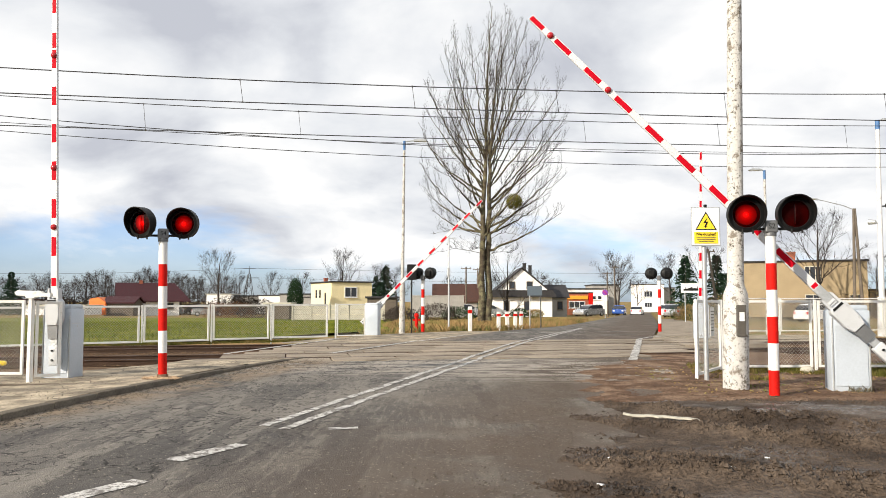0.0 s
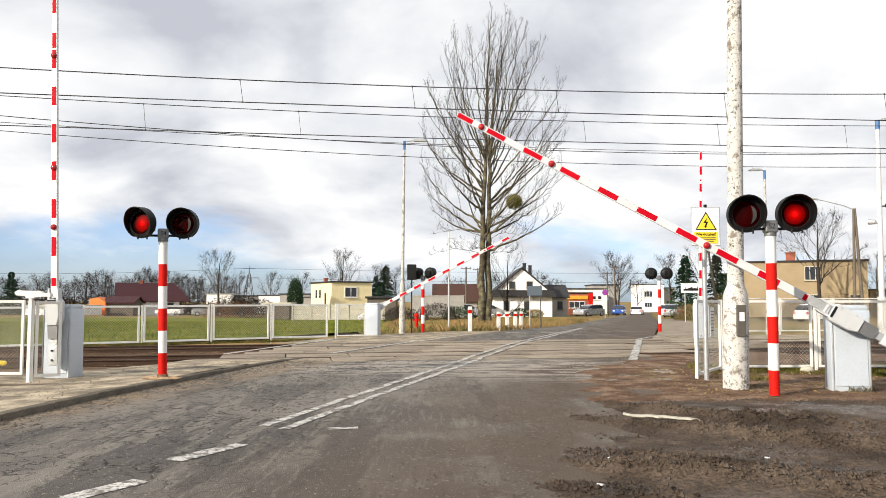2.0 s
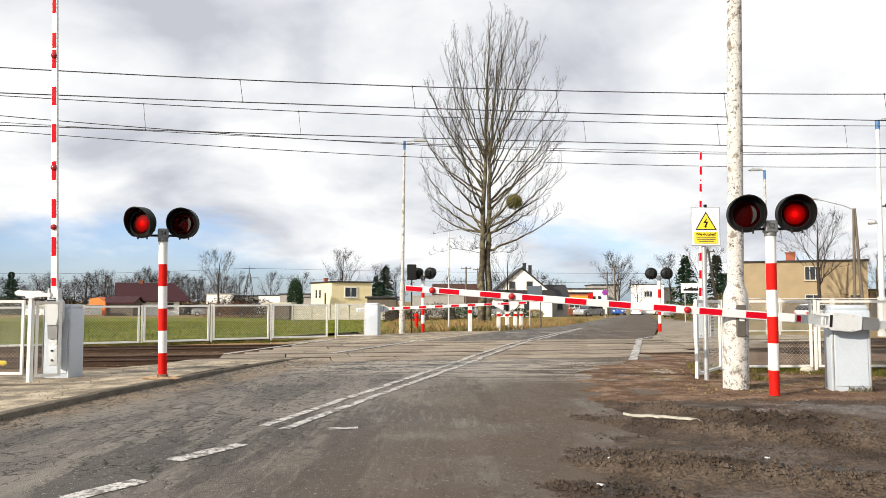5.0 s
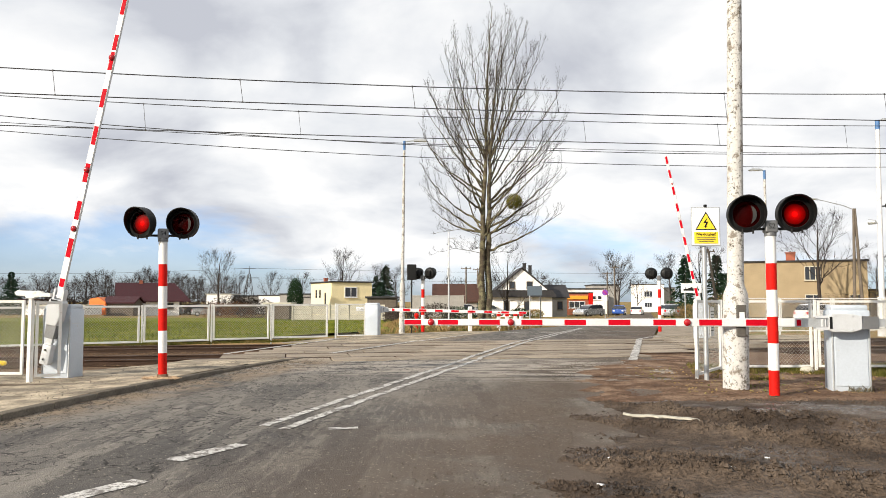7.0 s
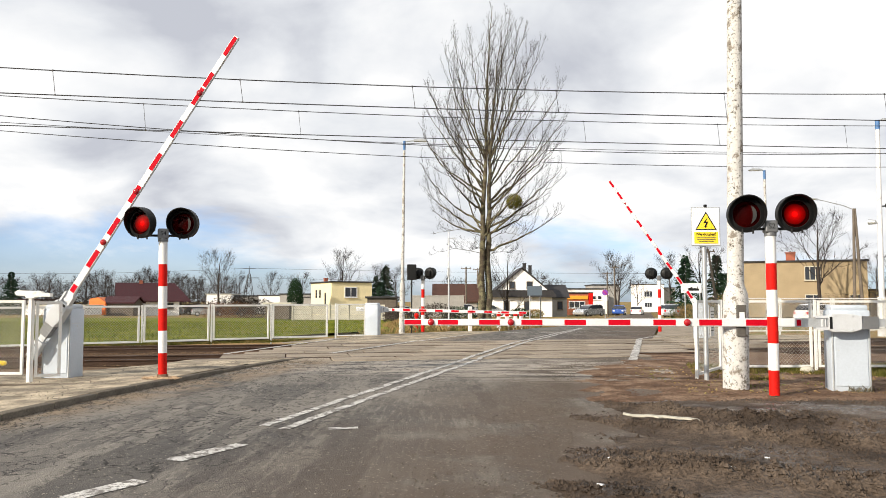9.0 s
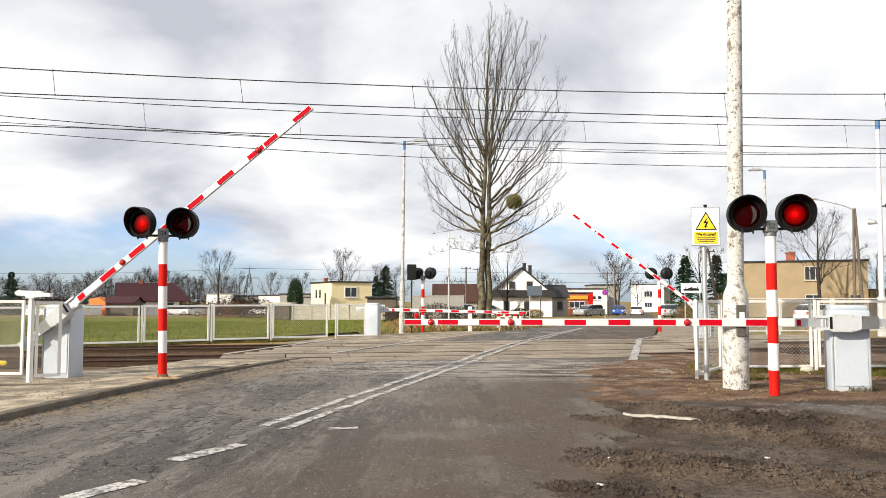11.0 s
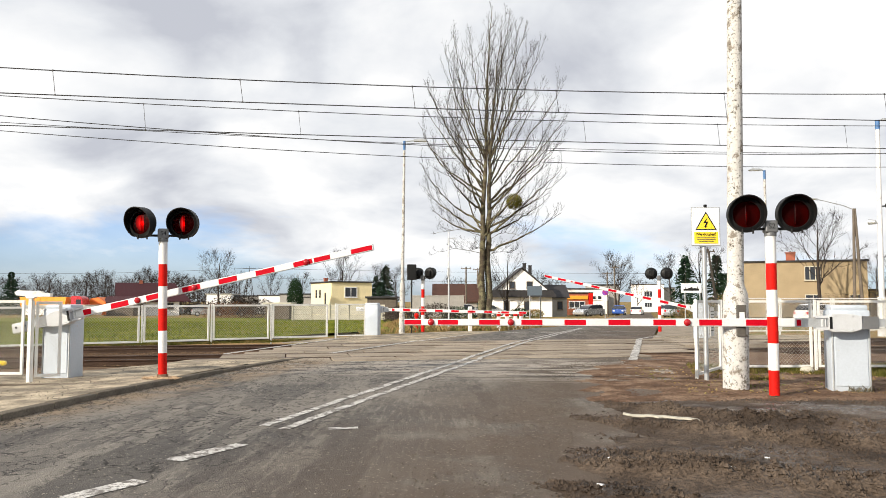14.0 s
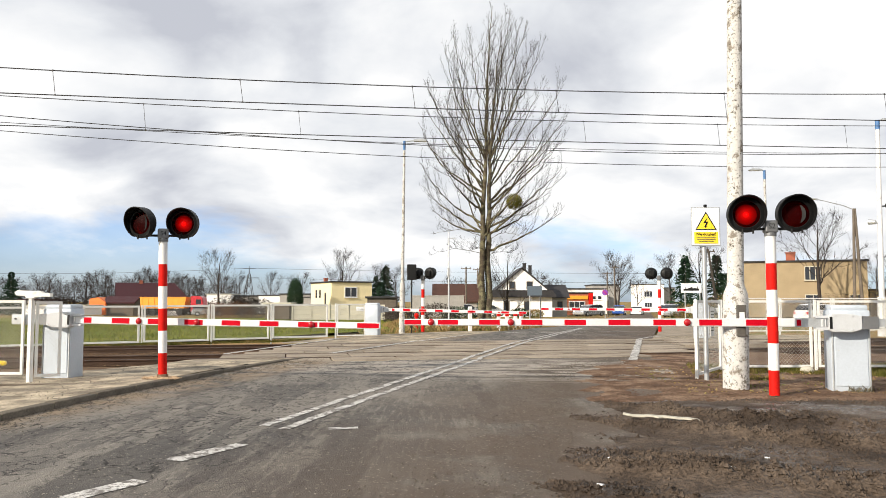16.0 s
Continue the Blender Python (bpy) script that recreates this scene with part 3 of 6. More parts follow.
# ---- crossing light signals ----
def crossing_signal(m, writing, label, toe=8.0, back=False):
    th = thing("crossing_signal", m, label, "crossing light", "crossing light signals")
    for i in range(6):
        z0, z1 = i * 0.365, (i + 1) * 0.365 if i < 5 else 2.3
        bm = B()
        tube(bm, (0, 0, z0), (0, 0, z1), 0.07, seg=20)
        part("red_band" if i % 2 == 0 else "white_band", bm, M["post_red"] if i % 2 == 0 else M["post_white"], th, smooth=True)
    bm = B()
    tube(bm, (0, 0, -0.12), (0, 0, 0.02), 0.1, 0.085, seg=16)
    part("footing", bm, M["dirt"], th)
    bm = B()
    box(bm, 0, 0, 2.33, 0.17, 0.17, 0.17, bevel=0.02)
    tube(bm, (0, 0, 2.2), (0, 0, 2.26), 0.082, seg=16)
    head = part("junction_box", bm, M["hatch_steel"], th)
    if writing:
        cu = bpy.data.curves.new("text", "FONT")
        cu.body, cu.size, cu.extrude, cu.align_x, cu.align_y = writing, 0.10, 0.002, "CENTER", "CENTER"
        cu.materials.append(M["black"])
        t = new("lettering", cu)
        t.parent, t.matrix_basis = head, pose(0.0, -0.088, 2.33, 90, 0, 0)
    lamps = []
    for s in (-1, 1):
        lm = pose(s * 0.325, -0.02, 2.50, 0, 0, -s * 0 + toe * (1 if s < 0 else 0.5) * -1)
        lamp = new("lamp_head")
        lamp.parent, lamp.matrix_basis = th, lm
        lamp.empty_display_size = 0.1
        # housing with rounded back, open to the front (-y)
        bm = B()
        ring, seg = [(0.182, -0.045), (0.19, -0.06), (0.245, -0.04), (0.25, 0.0), (0.24, 0.05), (0.20, 0.085), (0.08, 0.10)], 32
        rows = [[bm.verts.new((r * math.cos(2 * math.pi * k / seg), y, r * math.sin(2 * math.pi * k / seg))) for k in range(seg)] for r, y in ring]
        for a, b in zip(rows, rows[1:]):
            for k in range(seg):
                bm.faces.new((a[k], a[(k + 1) % seg], b[(k + 1) % seg], b[k]))
        bm.faces.new(rows[-1])
        part("housing", bm, M["black"], lamp, smooth=True)
        bm = B()
        box(bm, 0, 0.13, 0, 0.24, 0.10, 0.26, bevel=0.02)
        rear = part("rear_box", bm, M["black"], lamp, smooth=True)
        for k in range(5):
            bm = B()
            box(bm, -0.09 + k * 0.045, 0.19, 0, 0.012, 0.03, 0.24)
            part("fin", bm, M["rubber"], rear)
        # visor: long above, cut away beneath
        bm = B()
        inner, outer, front_i, front_o = [], [], [], []
        for k in range(seg + 1):
            a = radians(-58) + (2 * math.pi - radians(64)) * k / seg
            deep = 0.08 + 0.13 * max(0.0, (math.sin(a) + 0.75) / 1.75)
            for lst, r, y in ((inner, 0.235, 0.0), (outer, 0.262, 0.0), (front_i, 0.243, -deep), (front_o, 0.256, -deep)):
                lst.append(bm.verts.new((r * math.cos(a), y, r * math.sin(a))))
        for k in range(seg):
            bm.faces.new((inner[k], inner[k + 1], front_i[k + 1], front_i[k]))
            bm.faces.new((outer[k], front_o[k], front_o[k + 1], outer[k + 1]))
            bm.faces.new((front_i[k], front_i[k + 1], front_o[k + 1], front_o[k]))
            bm.faces.new((inner[k], outer[k], outer[k + 1], inner[k + 1]))
        part("visor", bm, M["black"], lamp, smooth=True)
        bm = B()
        bmesh.ops.create_circle(bm, cap_ends=True, segments=28, radius=0.19, matrix=pose(0, 0.03, 0, 90, 0, 0))
        part("reflector_back", bm, M["lens_dim"], lamp)
        bm = B()
        rows = []
        for r in (0.186, 0.14, 0.08, 0.001):
            rows.append([bm.verts.new((r * math.cos(2 * math.pi * k / 28), -0.018 - 0.025 * (1 - (r / 0.186) ** 2), r * math.sin(2 * math.pi * k / 28))) for k in range(28)])
        for a, b in zip(rows, rows[1:]):
            for k in range(28):
                bm.faces.new((a[k], a[(k + 1) % 28], b[(k + 1) % 28], b[k]))
        part("lens", bm, M["lens"], lamp, smooth=True)
        # made-up turning disc, lit on one face: stands in for the lamp switching
        unit = new("light_unit")
        unit.parent = lamp
        unit.empty_display_size = 0.05
        bm = B()
        tube(bm, (0, 0.001, 0), (0, 0.006, 0), 0.145, seg=24)
        part("shutter_disc", bm, M["black"], unit)
        bm = B()
        bmesh.ops.create_circle(bm, cap_ends=True, segments=24, radius=0.143, matrix=pose(0, -0.002, 0, 90, 0, 0))
        part("lit_disc", bm, M["bulb"], unit)
        lamps.append(unit)
        bm = B()
        box(bm, s * 0.17, 0, 2.30, 0.26, 0.04, 0.035)
        tube(bm, (s * 0.26, 0, 2.29), (s * 0.30, -0.02, 2.34), 0.02, seg=8)
        for k in (-1, 1):
            tube(bm, (s * 0.325 + k * 0.07, -0.1, 2.23), (s * 0.325 + k * 0.07, -0.1, 2.29), 0.014, seg=8)
        part("bracket", bm, M["black"], th)
    return th, lamps


signal_r, lamps_r = crossing_signal(pose(4.52, 11.0, 0.0, 0, 0, -6), "S2", "red and white signal post with twin red lamps on verge", 4)
signal_l, lamps_l = crossing_signal(pose(-4.48, 12.87, 0.125, 0, -1.0, 22) @ Matrix.Scale(0.972, 4), "S4", "red and white signal post with twin red lamps on footway", 40)
signal_fr, lamps_fr = crossing_signal(pose(9.27, 34.3, 0.0, 0, 0, 170), "", "red and white signal post seen from behind on far footway", 0)
signal_fl, lamps_fl = crossing_signal(pose(-0.86, 34.3, 0.0, 0, 0, 150), "", "red and white signal post turned aside beyond the tracks", 0)


# ---- overhead line ----
def wire_tube(pts, r, seg=6):
    """One unbroken round wire through the points."""
    bm, last = B(), None
    for i, p in enumerate(pts):
        d = (pts[min(i + 1, len(pts) - 1)] - pts[max(i - 1, 0)]).normalized()
        u = d.cross(Vector((0, 0, 1))).normalized()
        v = u.cross(d)
        ring = [bm.verts.new(p + (u * math.cos(2 * math.pi * k / seg) + v * math.sin(2 * math.pi * k / seg)) * r) for k in range(seg)]
        if last:
            for k in range(seg):
                bm.faces.new((last[k], last[(k + 1) % seg], ring[(k + 1) % seg], ring[k]))
        last = ring
    return bm


def span(name, f, yc, x0, x1, r, label, n=60):
    pts = [Vector((x, rail_y(x, yc), f(x))) for x in [x0 + (x1 - x0) * i / n for i in range(n + 1)]]
    return tagged(part(name, wire_tube(pts, r), M["cable"]), label, "overhead wire", "overhead line wires")


def quad(a, b, c):
    return lambda x: a * x * x + b * x + c


m1, c1 = quad(0.00135, 0.0221, 6.689), quad(0.00045, 0.0165, 6.14)
m2, c2 = quad(0.00105, 0.0104, 6.98), quad(0.00028, 0.0142, 6.311)
f1, f2 = quad(0.0013, -0.0077, 6.538), quad(0.00166, -0.0069, 6.79)
span("messenger_wire", m1, 19.85, -36, 40, 0.013, "dark messenger wire over the near track")
span("contact_wire", c1, 19.85, -36, 40, 0.013, "dark contact wire over the near track")
span("messenger_wire", m2, 24.35, -40, 45, 0.012, "dark messenger wire over the far track")
span("contact_wire", c2, 24.35, -40, 45, 0.014, "dark contact wire over the far track")
span("feeder_wire", f1, 29, -45, 50, 0.013, "thin dark feeder wire beyond the tracks")
span("feeder_wire", quad(0.000956, 0.00213, 6.944), 28.5, -45, 50, 0.010, "thin dark feeder wire beyond the tracks")
span("feeder_wire", f2, 28, -45, 50, 0.014, "thin dark feeder wire beyond the tracks")
for xs, fm, fc, yc in (((-13.27, -8.97, -4.87, -0.77, 2.93, 7.63, 12.53), m1, c1, 19.85), ((-12.8, -8.6, -4.3, 0.1, 4.5, 9.1, 13.8), m2, c2, 24.35)):
    for x in xs:
        bm = B()
        tube(bm, (x, rail_y(x, yc), fm(x)), (x + 0.07, rail_y(x + 0.07, yc), fc(x + 0.07)), 0.007, seg=5)
        box(bm, x, rail_y(x, yc), fm(x), 0.03, 0.02, 0.045)
        box(bm, x + 0.07, rail_y(x, yc), fc(x), 0.03, 0.02, 0.035)
        tagged(part("dropper", bm, M["cable"]), "short dropper wire tying contact wire to messenger", "dropper wire", "overhead line droppers")


# ---- fences ----
def fence_panel(m, w, h, label, mesh=True, z0=0.1, cell=0.065, r=0.0016, bar=0.022, post=True, wire="wire"):
    """A welded frame with diamond wire mesh between its bars; x runs along it."""
    th = thing("fence_panel", m, label, "fence panel", "railing fence panels")
    for nm, args in (("bottom_rail", (w / 2, 0, z0, w, bar * 2, bar * 2)), ("top_rail", (w / 2, 0, h, w, bar * 2, bar * 2)), ("stile", (bar, 0, (h + z0) / 2, bar * 2, bar * 2, h - z0 - bar * 2)), ("stile", (w - bar, 0, (h + z0) / 2, bar * 2, bar * 2, h - z0 - bar * 2))):
        bm = B()
        box(bm, *args, bevel=0.004)
        part(nm, bm, M["fence"], th)
    if mesh:
        verts, faces = [], []
        for sgn in (-1, 1):
            k = -h
            while k < w + h:
                # line x = k + t (sgn 1) or k + h - t, t in z
                pts = []
                for z in (z0, h):
                    x = k + (z if sgn > 0 else h - z)
                    pts.append([x, z])
                (xa, za), (xb, zb) = pts
                if xb != xa:
                    def clip(xc, xa=xa, za=za, xb=xb, zb=zb):
                        return za + (zb - za) * (xc - xa) / (xb - xa)
                    lo, hi = max(0, min(xa, xb)), min(w, max(xa, xb))
                    if hi - lo > 0.02:
                        a, b = (lo, clip(lo)), (hi, clip(hi))
                        d = Vector((b[0] - a[0], b[1] - a[1])).normalized()
                        nx, nz = -d.y * r, d.x * r
                        i = len(verts)
                        y = sgn * 0.003
                        for px, pz in (a, b):
                            verts += [(px + nx, y, pz + nz), (px - nx, y, pz - nz), (px, y + r * 1.2, pz)]
                        faces += [(i, i + 1, i + 4, i + 3), (i + 1, i + 2, i + 5, i + 4), (i + 2, i, i + 3, i + 5)]
                k += cell
        me = bpy.data.meshes.new("mesh")
        me.from_pydata(verts, [], faces)
        me.materials.append(M[wire])
        ob = new("wire_mesh", me)
        ob.parent = th
    if post:
        bm = B()
        box(bm, -0.045, 0, (h + 0.03) / 2 - 0.06, 0.05, 0.05, h + 0.16, bevel=0.006)
        part("post", bm, M["fence"], th)
    return th


def fence_run(pts, h, label, r=0.003, cell=0.08, bar=0.022, z0=0.1, wire="wire"):
    for (xa, ya, za), (xb, yb, zb) in zip(pts, pts[1:]):
        d = math.hypot(xb - xa, yb - ya)
        fence_panel(pose(xa, ya, za, 0, 0, math.degrees(math.atan2(yb - ya, xb - xa))), d - 0.11, h, label, r=r, cell=cell, bar=bar, z0=z0, wire=wire)


# beyond the tracks, beside the field
pa, pb = Vector((-10.95, 24.3, -0.06)), Vector((-3.95, 28.2, 0.0))
stations = (-0.62, -0.31, 0.0, 0.222, 0.49, 0.738, 1.0)
fence_run([tuple(pa + (pb - pa) * s) for s in stations], 1.2, "white framed mesh fence panel beside the green field", bar=0.03, r=0.0035)
fence_panel(pose(-3.75, 28.35, 0, 0, 0, 24), 1.05, 1.2, "bent and loose white mesh fence panel by the barrier")
# round the barrier machine on the footway side
fence_run([(-13.0, 13.2, 0.0), (-10.4, 13.3, 0.0), (-9.2, 13.4, 0.0), (-6.93, 13.5, 0.0)], 1.3, "white framed mesh fence panel beside the footway", 0.0015, 0.066, wire="wire_lit")
fence_run([(-6.60, 13.0, 0.0), (-6.20, 13.3, 0.0)], 1.28, "narrow white mesh fence panel before the barrier cabinet", 0.0015, 0.066, wire="wire_lit")
# right-hand side, this side of the tracks
fence_run([(4.22, 13.35, 0.0), (5.15, 14.85, 0.0)], 1.3, "white framed mesh fence panel turning the corner by the pole", 0.0022, 0.068, wire="wire_lit")
fence_run([(5.22, 14.95, 0.0), (7.0, 15.0, 0.0), (9.4, 15.05, 0.0), (11.8, 15.1, 0.0)], 1.3, "white framed mesh fence panel on the grassy verge", 0.0022, 0.068, wire="wire_lit")
# right-hand side, beyond the tracks
fence_run([(11.0 + i * 2.35, 31.2 + i * 0.5, 0.0) for i in range(6)], 1.42, "white framed mesh fence panel beyond the tracks", 0.004, 0.09, z0=0.15)



# ---- crossing deck, footway, kerb, markings ----
def path_left(y):
    return lerp([(4, -9.5), (13, -9.0), (15.2, -6.6), (16.5, -5.9), (19.7, -5.36), (29.5, -3.75)], y)


bm, grid = B(), []
for i in range(0, 110):
    y = -6 + i * 0.24
    if y > 18.2:
        break
    xl, xr = path_left(y), lerp(LEFT, y) - 0.14
    row = []
    for k in range(25):
        x = xl + (xr - xl) * k / 24
        fall = 1.0 if y < 14 else max(0.3, 1 - (y - 14) / 6)
        z = 0.010 + 0.076 * max(0.0, 1 - (xr - x) / 2.2) * fall + 0.012 * noise.noise((x * 2, y * 2, 0)) + 0.006 * noise.noise((x * 7, y * 7, 3))
        row.append(bm.verts.new((x, y, z)))
    grid.append(row)
for a, b in zip(grid, grid[1:]):
    for k in range(24):
        bm.faces.new((a[k], a[k + 1], b[k + 1], b[k]))
tagged(part("footway", bm, M["old_asphalt"], smooth=True), "worn sandy footway with old crumbling surface", "pavement", kind="structure")

kerb = thing("kerb", pose(0, 0, 0), "weathered concrete kerb between road and footway", "kerb", kind="structure")
bm = B()
box(bm, 0, 0, 0, 0.15, 0.97, 0.24, bevel=0.018)
kerb_me = mesh_of("kerb_stone", bm, M["kerb"], True)
y = -3.0
while y < 20.5:
    x0, x1 = lerp(LEFT, y), lerp(LEFT, y + 0.98)
    drop = 0.0 if y < 13 else min(0.085, (y - 13) * 0.012)
    piece("kerb_stone", kerb_me, kerb, pose((x0 + x1) / 2 - 0.08, y + 0.49, -0.036 - drop + random.uniform(-0.008, 0.008), random.uniform(-0.5, 0.5), random.uniform(-1.5, 1.5), math.degrees(math.atan2(-(x1 - x0), 0.98))))
    y += math.sqrt(0.96)

deck = thing("crossing_deck", pose(0, 0, 0), "worn concrete panels between the rails across the road", "crossing panels", kind="structure")
strips = ((17.95, 18.98), (19.24, 20.44), (20.70, 21.55), (21.60, 22.45), (22.50, 23.48), (23.74, 24.94), (25.20, 26.25))
for c0, c1 in strips:
    cm, wide = (c0 + c1) / 2, c1 - c0 - 0.03
    bm = B()
    box(bm, 0, 0, 0, 1.47, wide * math.cos(radians(turn)), 0.16, bevel=0.012)
    me = mesh_of("deck_panel", bm, M["deck"])
    x = -5.5 + (cm - 18) * 0.17
    while x < (4.6 if cm < 19 else 5.0 if cm < 22.3 else 8.6) + (cm - 18) * 0.22:
        piece("deck_panel", me, deck, pose(x + 0.72, rail_y(x + 0.72, cm), -0.058 + random.uniform(-0.005, 0.005), random.uniform(-0.2, 0.2), random.uniform(-0.2, 0.2), turn))
        x += 1.5 * math.cos(radians(turn))


def marking(pts, w, label, z=0.032, kind="structure", broken=0.0):
    """A painted strip along points in the plan."""
    bm, prev = B(), None
    pts = [Vector((x, y, 0)) for x, y in pts]
    full = []
    for a, b in zip(pts, pts[1:]):
        n = max(1, int((b - a).length / 0.11))
        full += [a + (b - a) * i / n for i in range(n)]
    full.append(pts[-1])
    for i, p in enumerate(full):
        q = full[min(i + 1, len(full) - 1)] - full[max(i - 1, 0)]
        nrm = Vector((-q.y, q.x, 0)).normalized() * (w / 2)
        on_deck = 17.9 + TRACK * p.x < p.y < 26.3 + TRACK * p.x
        zz = (0.034 if on_deck else 0.018 + 0.010 * noise.noise((p.x * 0.7, p.y * 0.7, 1.0))) + gz(p.y)
        j = 0.012 * noise.noise((p.x * 9, p.y * 9, 2))
        worn = [1 + 0.5 * min(0.0, noise.noise((p.x * 5 + s, p.y * 5, 2.0)) + noise.noise((p.x * 17, p.y * 17 + s, 6.0)) * 0.8) for s in (3, 30)]
        cur = [bm.verts.new((p.x + nrm.x * worn[0] + j, p.y + nrm.y * worn[0], zz)), bm.verts.new((p.x - nrm.x * worn[1] + j, p.y - nrm.y * worn[1], zz))]
        if prev:
            bm.faces.new((prev[0], prev[1], cur[1], cur[0]))
        prev = cur
    return tagged(part("road_marking", bm, M["line"]), label, "road marking", kind=kind)


for off in (0.0, 0.30):
    marking([(-1.86 + off - (0.05 if off else 0), 8.37 - off * 0.6), (2.22 + off, 25.0), (3.6 + off, 29.5), (6.55 + off * 0.4, 38.5)], 0.125, "worn white double centre line on the asphalt")
marking([(-2.20, 6.58), (-1.83, 7.34)], 0.19, "worn white lane dash on the asphalt")
marking([(-2.47, 5.32), (-2.17, 5.86)], 0.19, "worn white lane dash on the asphalt")
marking([(-1.16, 8.20), (-0.86, 8.24)], 0.14, "short faded white mark on the asphalt")
marking([(4.15, 17.6), (5.1, 21.2), (6.75, 27.6)], 0.20, "white edge line across the crossing")
marking([(6.75, 27.6), (7.5, 29.2), (9.0, 30.4)], 0.12, "white edge line curving to far footway")
marking([(-5.3, 19.6), (-4.5, 23.5), (-3.6, 28.3)], 0.17, "white edge line beside the crossing footway")
marking([(-2.76, 19.8), (-0.66, 26.6), (0.9, 31.0)], 0.17, "white edge line beside the carriageway")
for x in (2.6, 4.0, 5.2):
    marking([(x, 33.4 + (x - 2.6) * 0.15), (x + 0.85, 33.5 + (x - 2.6) * 0.15)], 0.3, "white stop line dash beyond the tracks")

sheet("far_approach", [(y, lerp(RIGHT, y) - 0.05, lerp(RIGHT, y) + 6.0, 0.004) for y in [26.2 + i * 0.4 for i in range(14)]], M["old_asphalt"], "worn approach beside the far end of the crossing", "pavement", 0.01, 12)
# footway slabs beyond the tracks, right and left
sheet("far_footway", [(y, lerp(RIGHT, y) + 0.1, lerp(RIGHT, y) + 3.2 - (y - 28) * 0.02, 0.018 + gz(y)) for y in range(30, 75)], M["deck"], "pale concrete footway along the far road", "pavement", 0.01, 8)
sheet("far_verge_path", [(y, lerp(LEFT, y) - 4.0 + max(0, (y - 31) * 0.45), lerp(LEFT, y) - 0.05, 0.005) for y in [25.0 + i * 0.4 for i in range(26)]], M["old_asphalt"], "grey footway patch beside the far barrier", "pavement", 0.01, 8)


# ---- mud, dirt and verge ----
MUD = [(-8, -0.6), (3, -0.25), (5.4, 0.25), (8, 0.95), (10, 1.35), (12.5, 1.6), (14.7, 2.05), (16.6, 2.9), (18.4, 4.0)]


TURN = (4.9, 11.0)               # vehicles swing off the road round this point
RUTS = ((2.50, 0.14, -0.05), (2.88, 0.17, 0.075), (3.30, 0.16, -0.05), (3.95, 0.15, 0.075), (4.30, 0.20, -0.045), (4.95, 0.35, -0.045), (5.50, 0.20, 0.03), (5.95, 0.15, 0.075), (6.35, 0.18, -0.04), (6.8, 0.16, 0.055), (7.4, 0.25, -0.035), (7.9, 0.2, 0.05))


def swing(x, y):
    """How far a place lies from the turning point of the tracks, and how far along the track."""
    dx, dy = x - TURN[0], y - TURN[1] + 0.10 * max(0.0, x - 1.0)
    if dx > 0:
        return -dy * (1 - 0.03 * dx), -dx
    if dy > 0:
        return -dx, 8.0 + dy
    r = math.hypot(dx, dy)
    return r, r * math.atan2(-dx, -dy)


def berm(x, y):
    """Mud squeezed up beside the ruts, 0 to 1."""
    r, s = swing(x, y)
    r += 0.16 * noise.noise((x * 0.7, y * 0.7, 4.0)) + 0.05 * noise.noise((x * 3.0, y * 3.0, 14.0))
    return max(math.exp(-((r - r0) / w) ** 2) for r0, w, h in RUTS if h > 0.02)


def mud_height(x, y):
    edge = x - lerp(MUD, y) - 0.25 * noise.noise((x * 0.9, y * 1.3, 7)) - 0.12 * noise.noise((x * 4, y * 4, 9))
    rise = max(0.0, min(1.0, edge / 1.3)) ** 0.8
    soft = max(0.0, min(1.0, (10.9 - y) / 1.5))
    r, s = swing(x, y)
    r += 0.16 * noise.noise((x * 0.7, y * 0.7, 4.0)) + 0.05 * noise.noise((x * 3.0, y * 3.0, 14.0))
    z = 0.0
    for i, (r0, w, h) in enumerate(RUTS):
        k = math.exp(-((r - r0) / w) ** 2)
        z += h * k * (0.75 + 0.7 * noise.noise((s * 0.8, r0 * 5, 2.0)))
        if i in (1, 3, 7):          # blocks pressed up by tyre lugs
            z += 0.030 * k * max(0.0, math.sin(s * (23 + i) + 3.0 * r)) * (0.6 + 0.8 * noise.noise((s * 1.5, i, 6.0)))
    top = berm(x, y)
    clod = max(0.0, noise.noise((x * 6, y * 6, 1.0))) ** 1.5 * 0.06 + noise.noise((x * 12, y * 12, 2.0)) * 0.030 + noise.noise((x * 24, y * 24, 5.0)) * 0.016
    calm = max(0.0, min(1.0, 1.6 * noise.noise((x * 0.8, y * 0.8, 21.0)) + 0.35))
    z += clod * (0.45 + 0.9 * top) * (1 - 0.6 * calm * (1 - top))
    z += noise.noise((s * 0.5, r * 5.5, 3.0)) * 0.020
    z += 0.07 * math.exp(-((x - 4.35) / 0.55) ** 2 - ((y - 7.35) / 0.28) ** 2) * (1 + 0.7 * noise.noise((x * 5, y * 5, 8)))
    return -0.05 + (0.05 + 0.06 * soft) * rise + rise * z * (0.22 + 0.78 * soft) - 0.2 * max(0.0, y - 10.75 - 0.25 * noise.noise((x * 1.1, y * 1.1, 30.0)))


def ground_grid(name, xs, ys, height, material, label, category, kind="structure"):
    w = len(xs)
    verts = [(x, y, height(x, y)) for y in ys for x in xs]
    faces = [(j * w + i, j * w + i + 1, (j + 1) * w + i + 1, (j + 1) * w + i) for j in range(len(ys) - 1) for i in range(w - 1)]
    me = bpy.data.meshes.new(name)
    me.from_pydata(verts, [], faces)
    me.materials.append(material)
    me.polygons.foreach_set("use_smooth", [True] * len(me.polygons))
    return tagged(new(name, me), label, category, kind=kind)


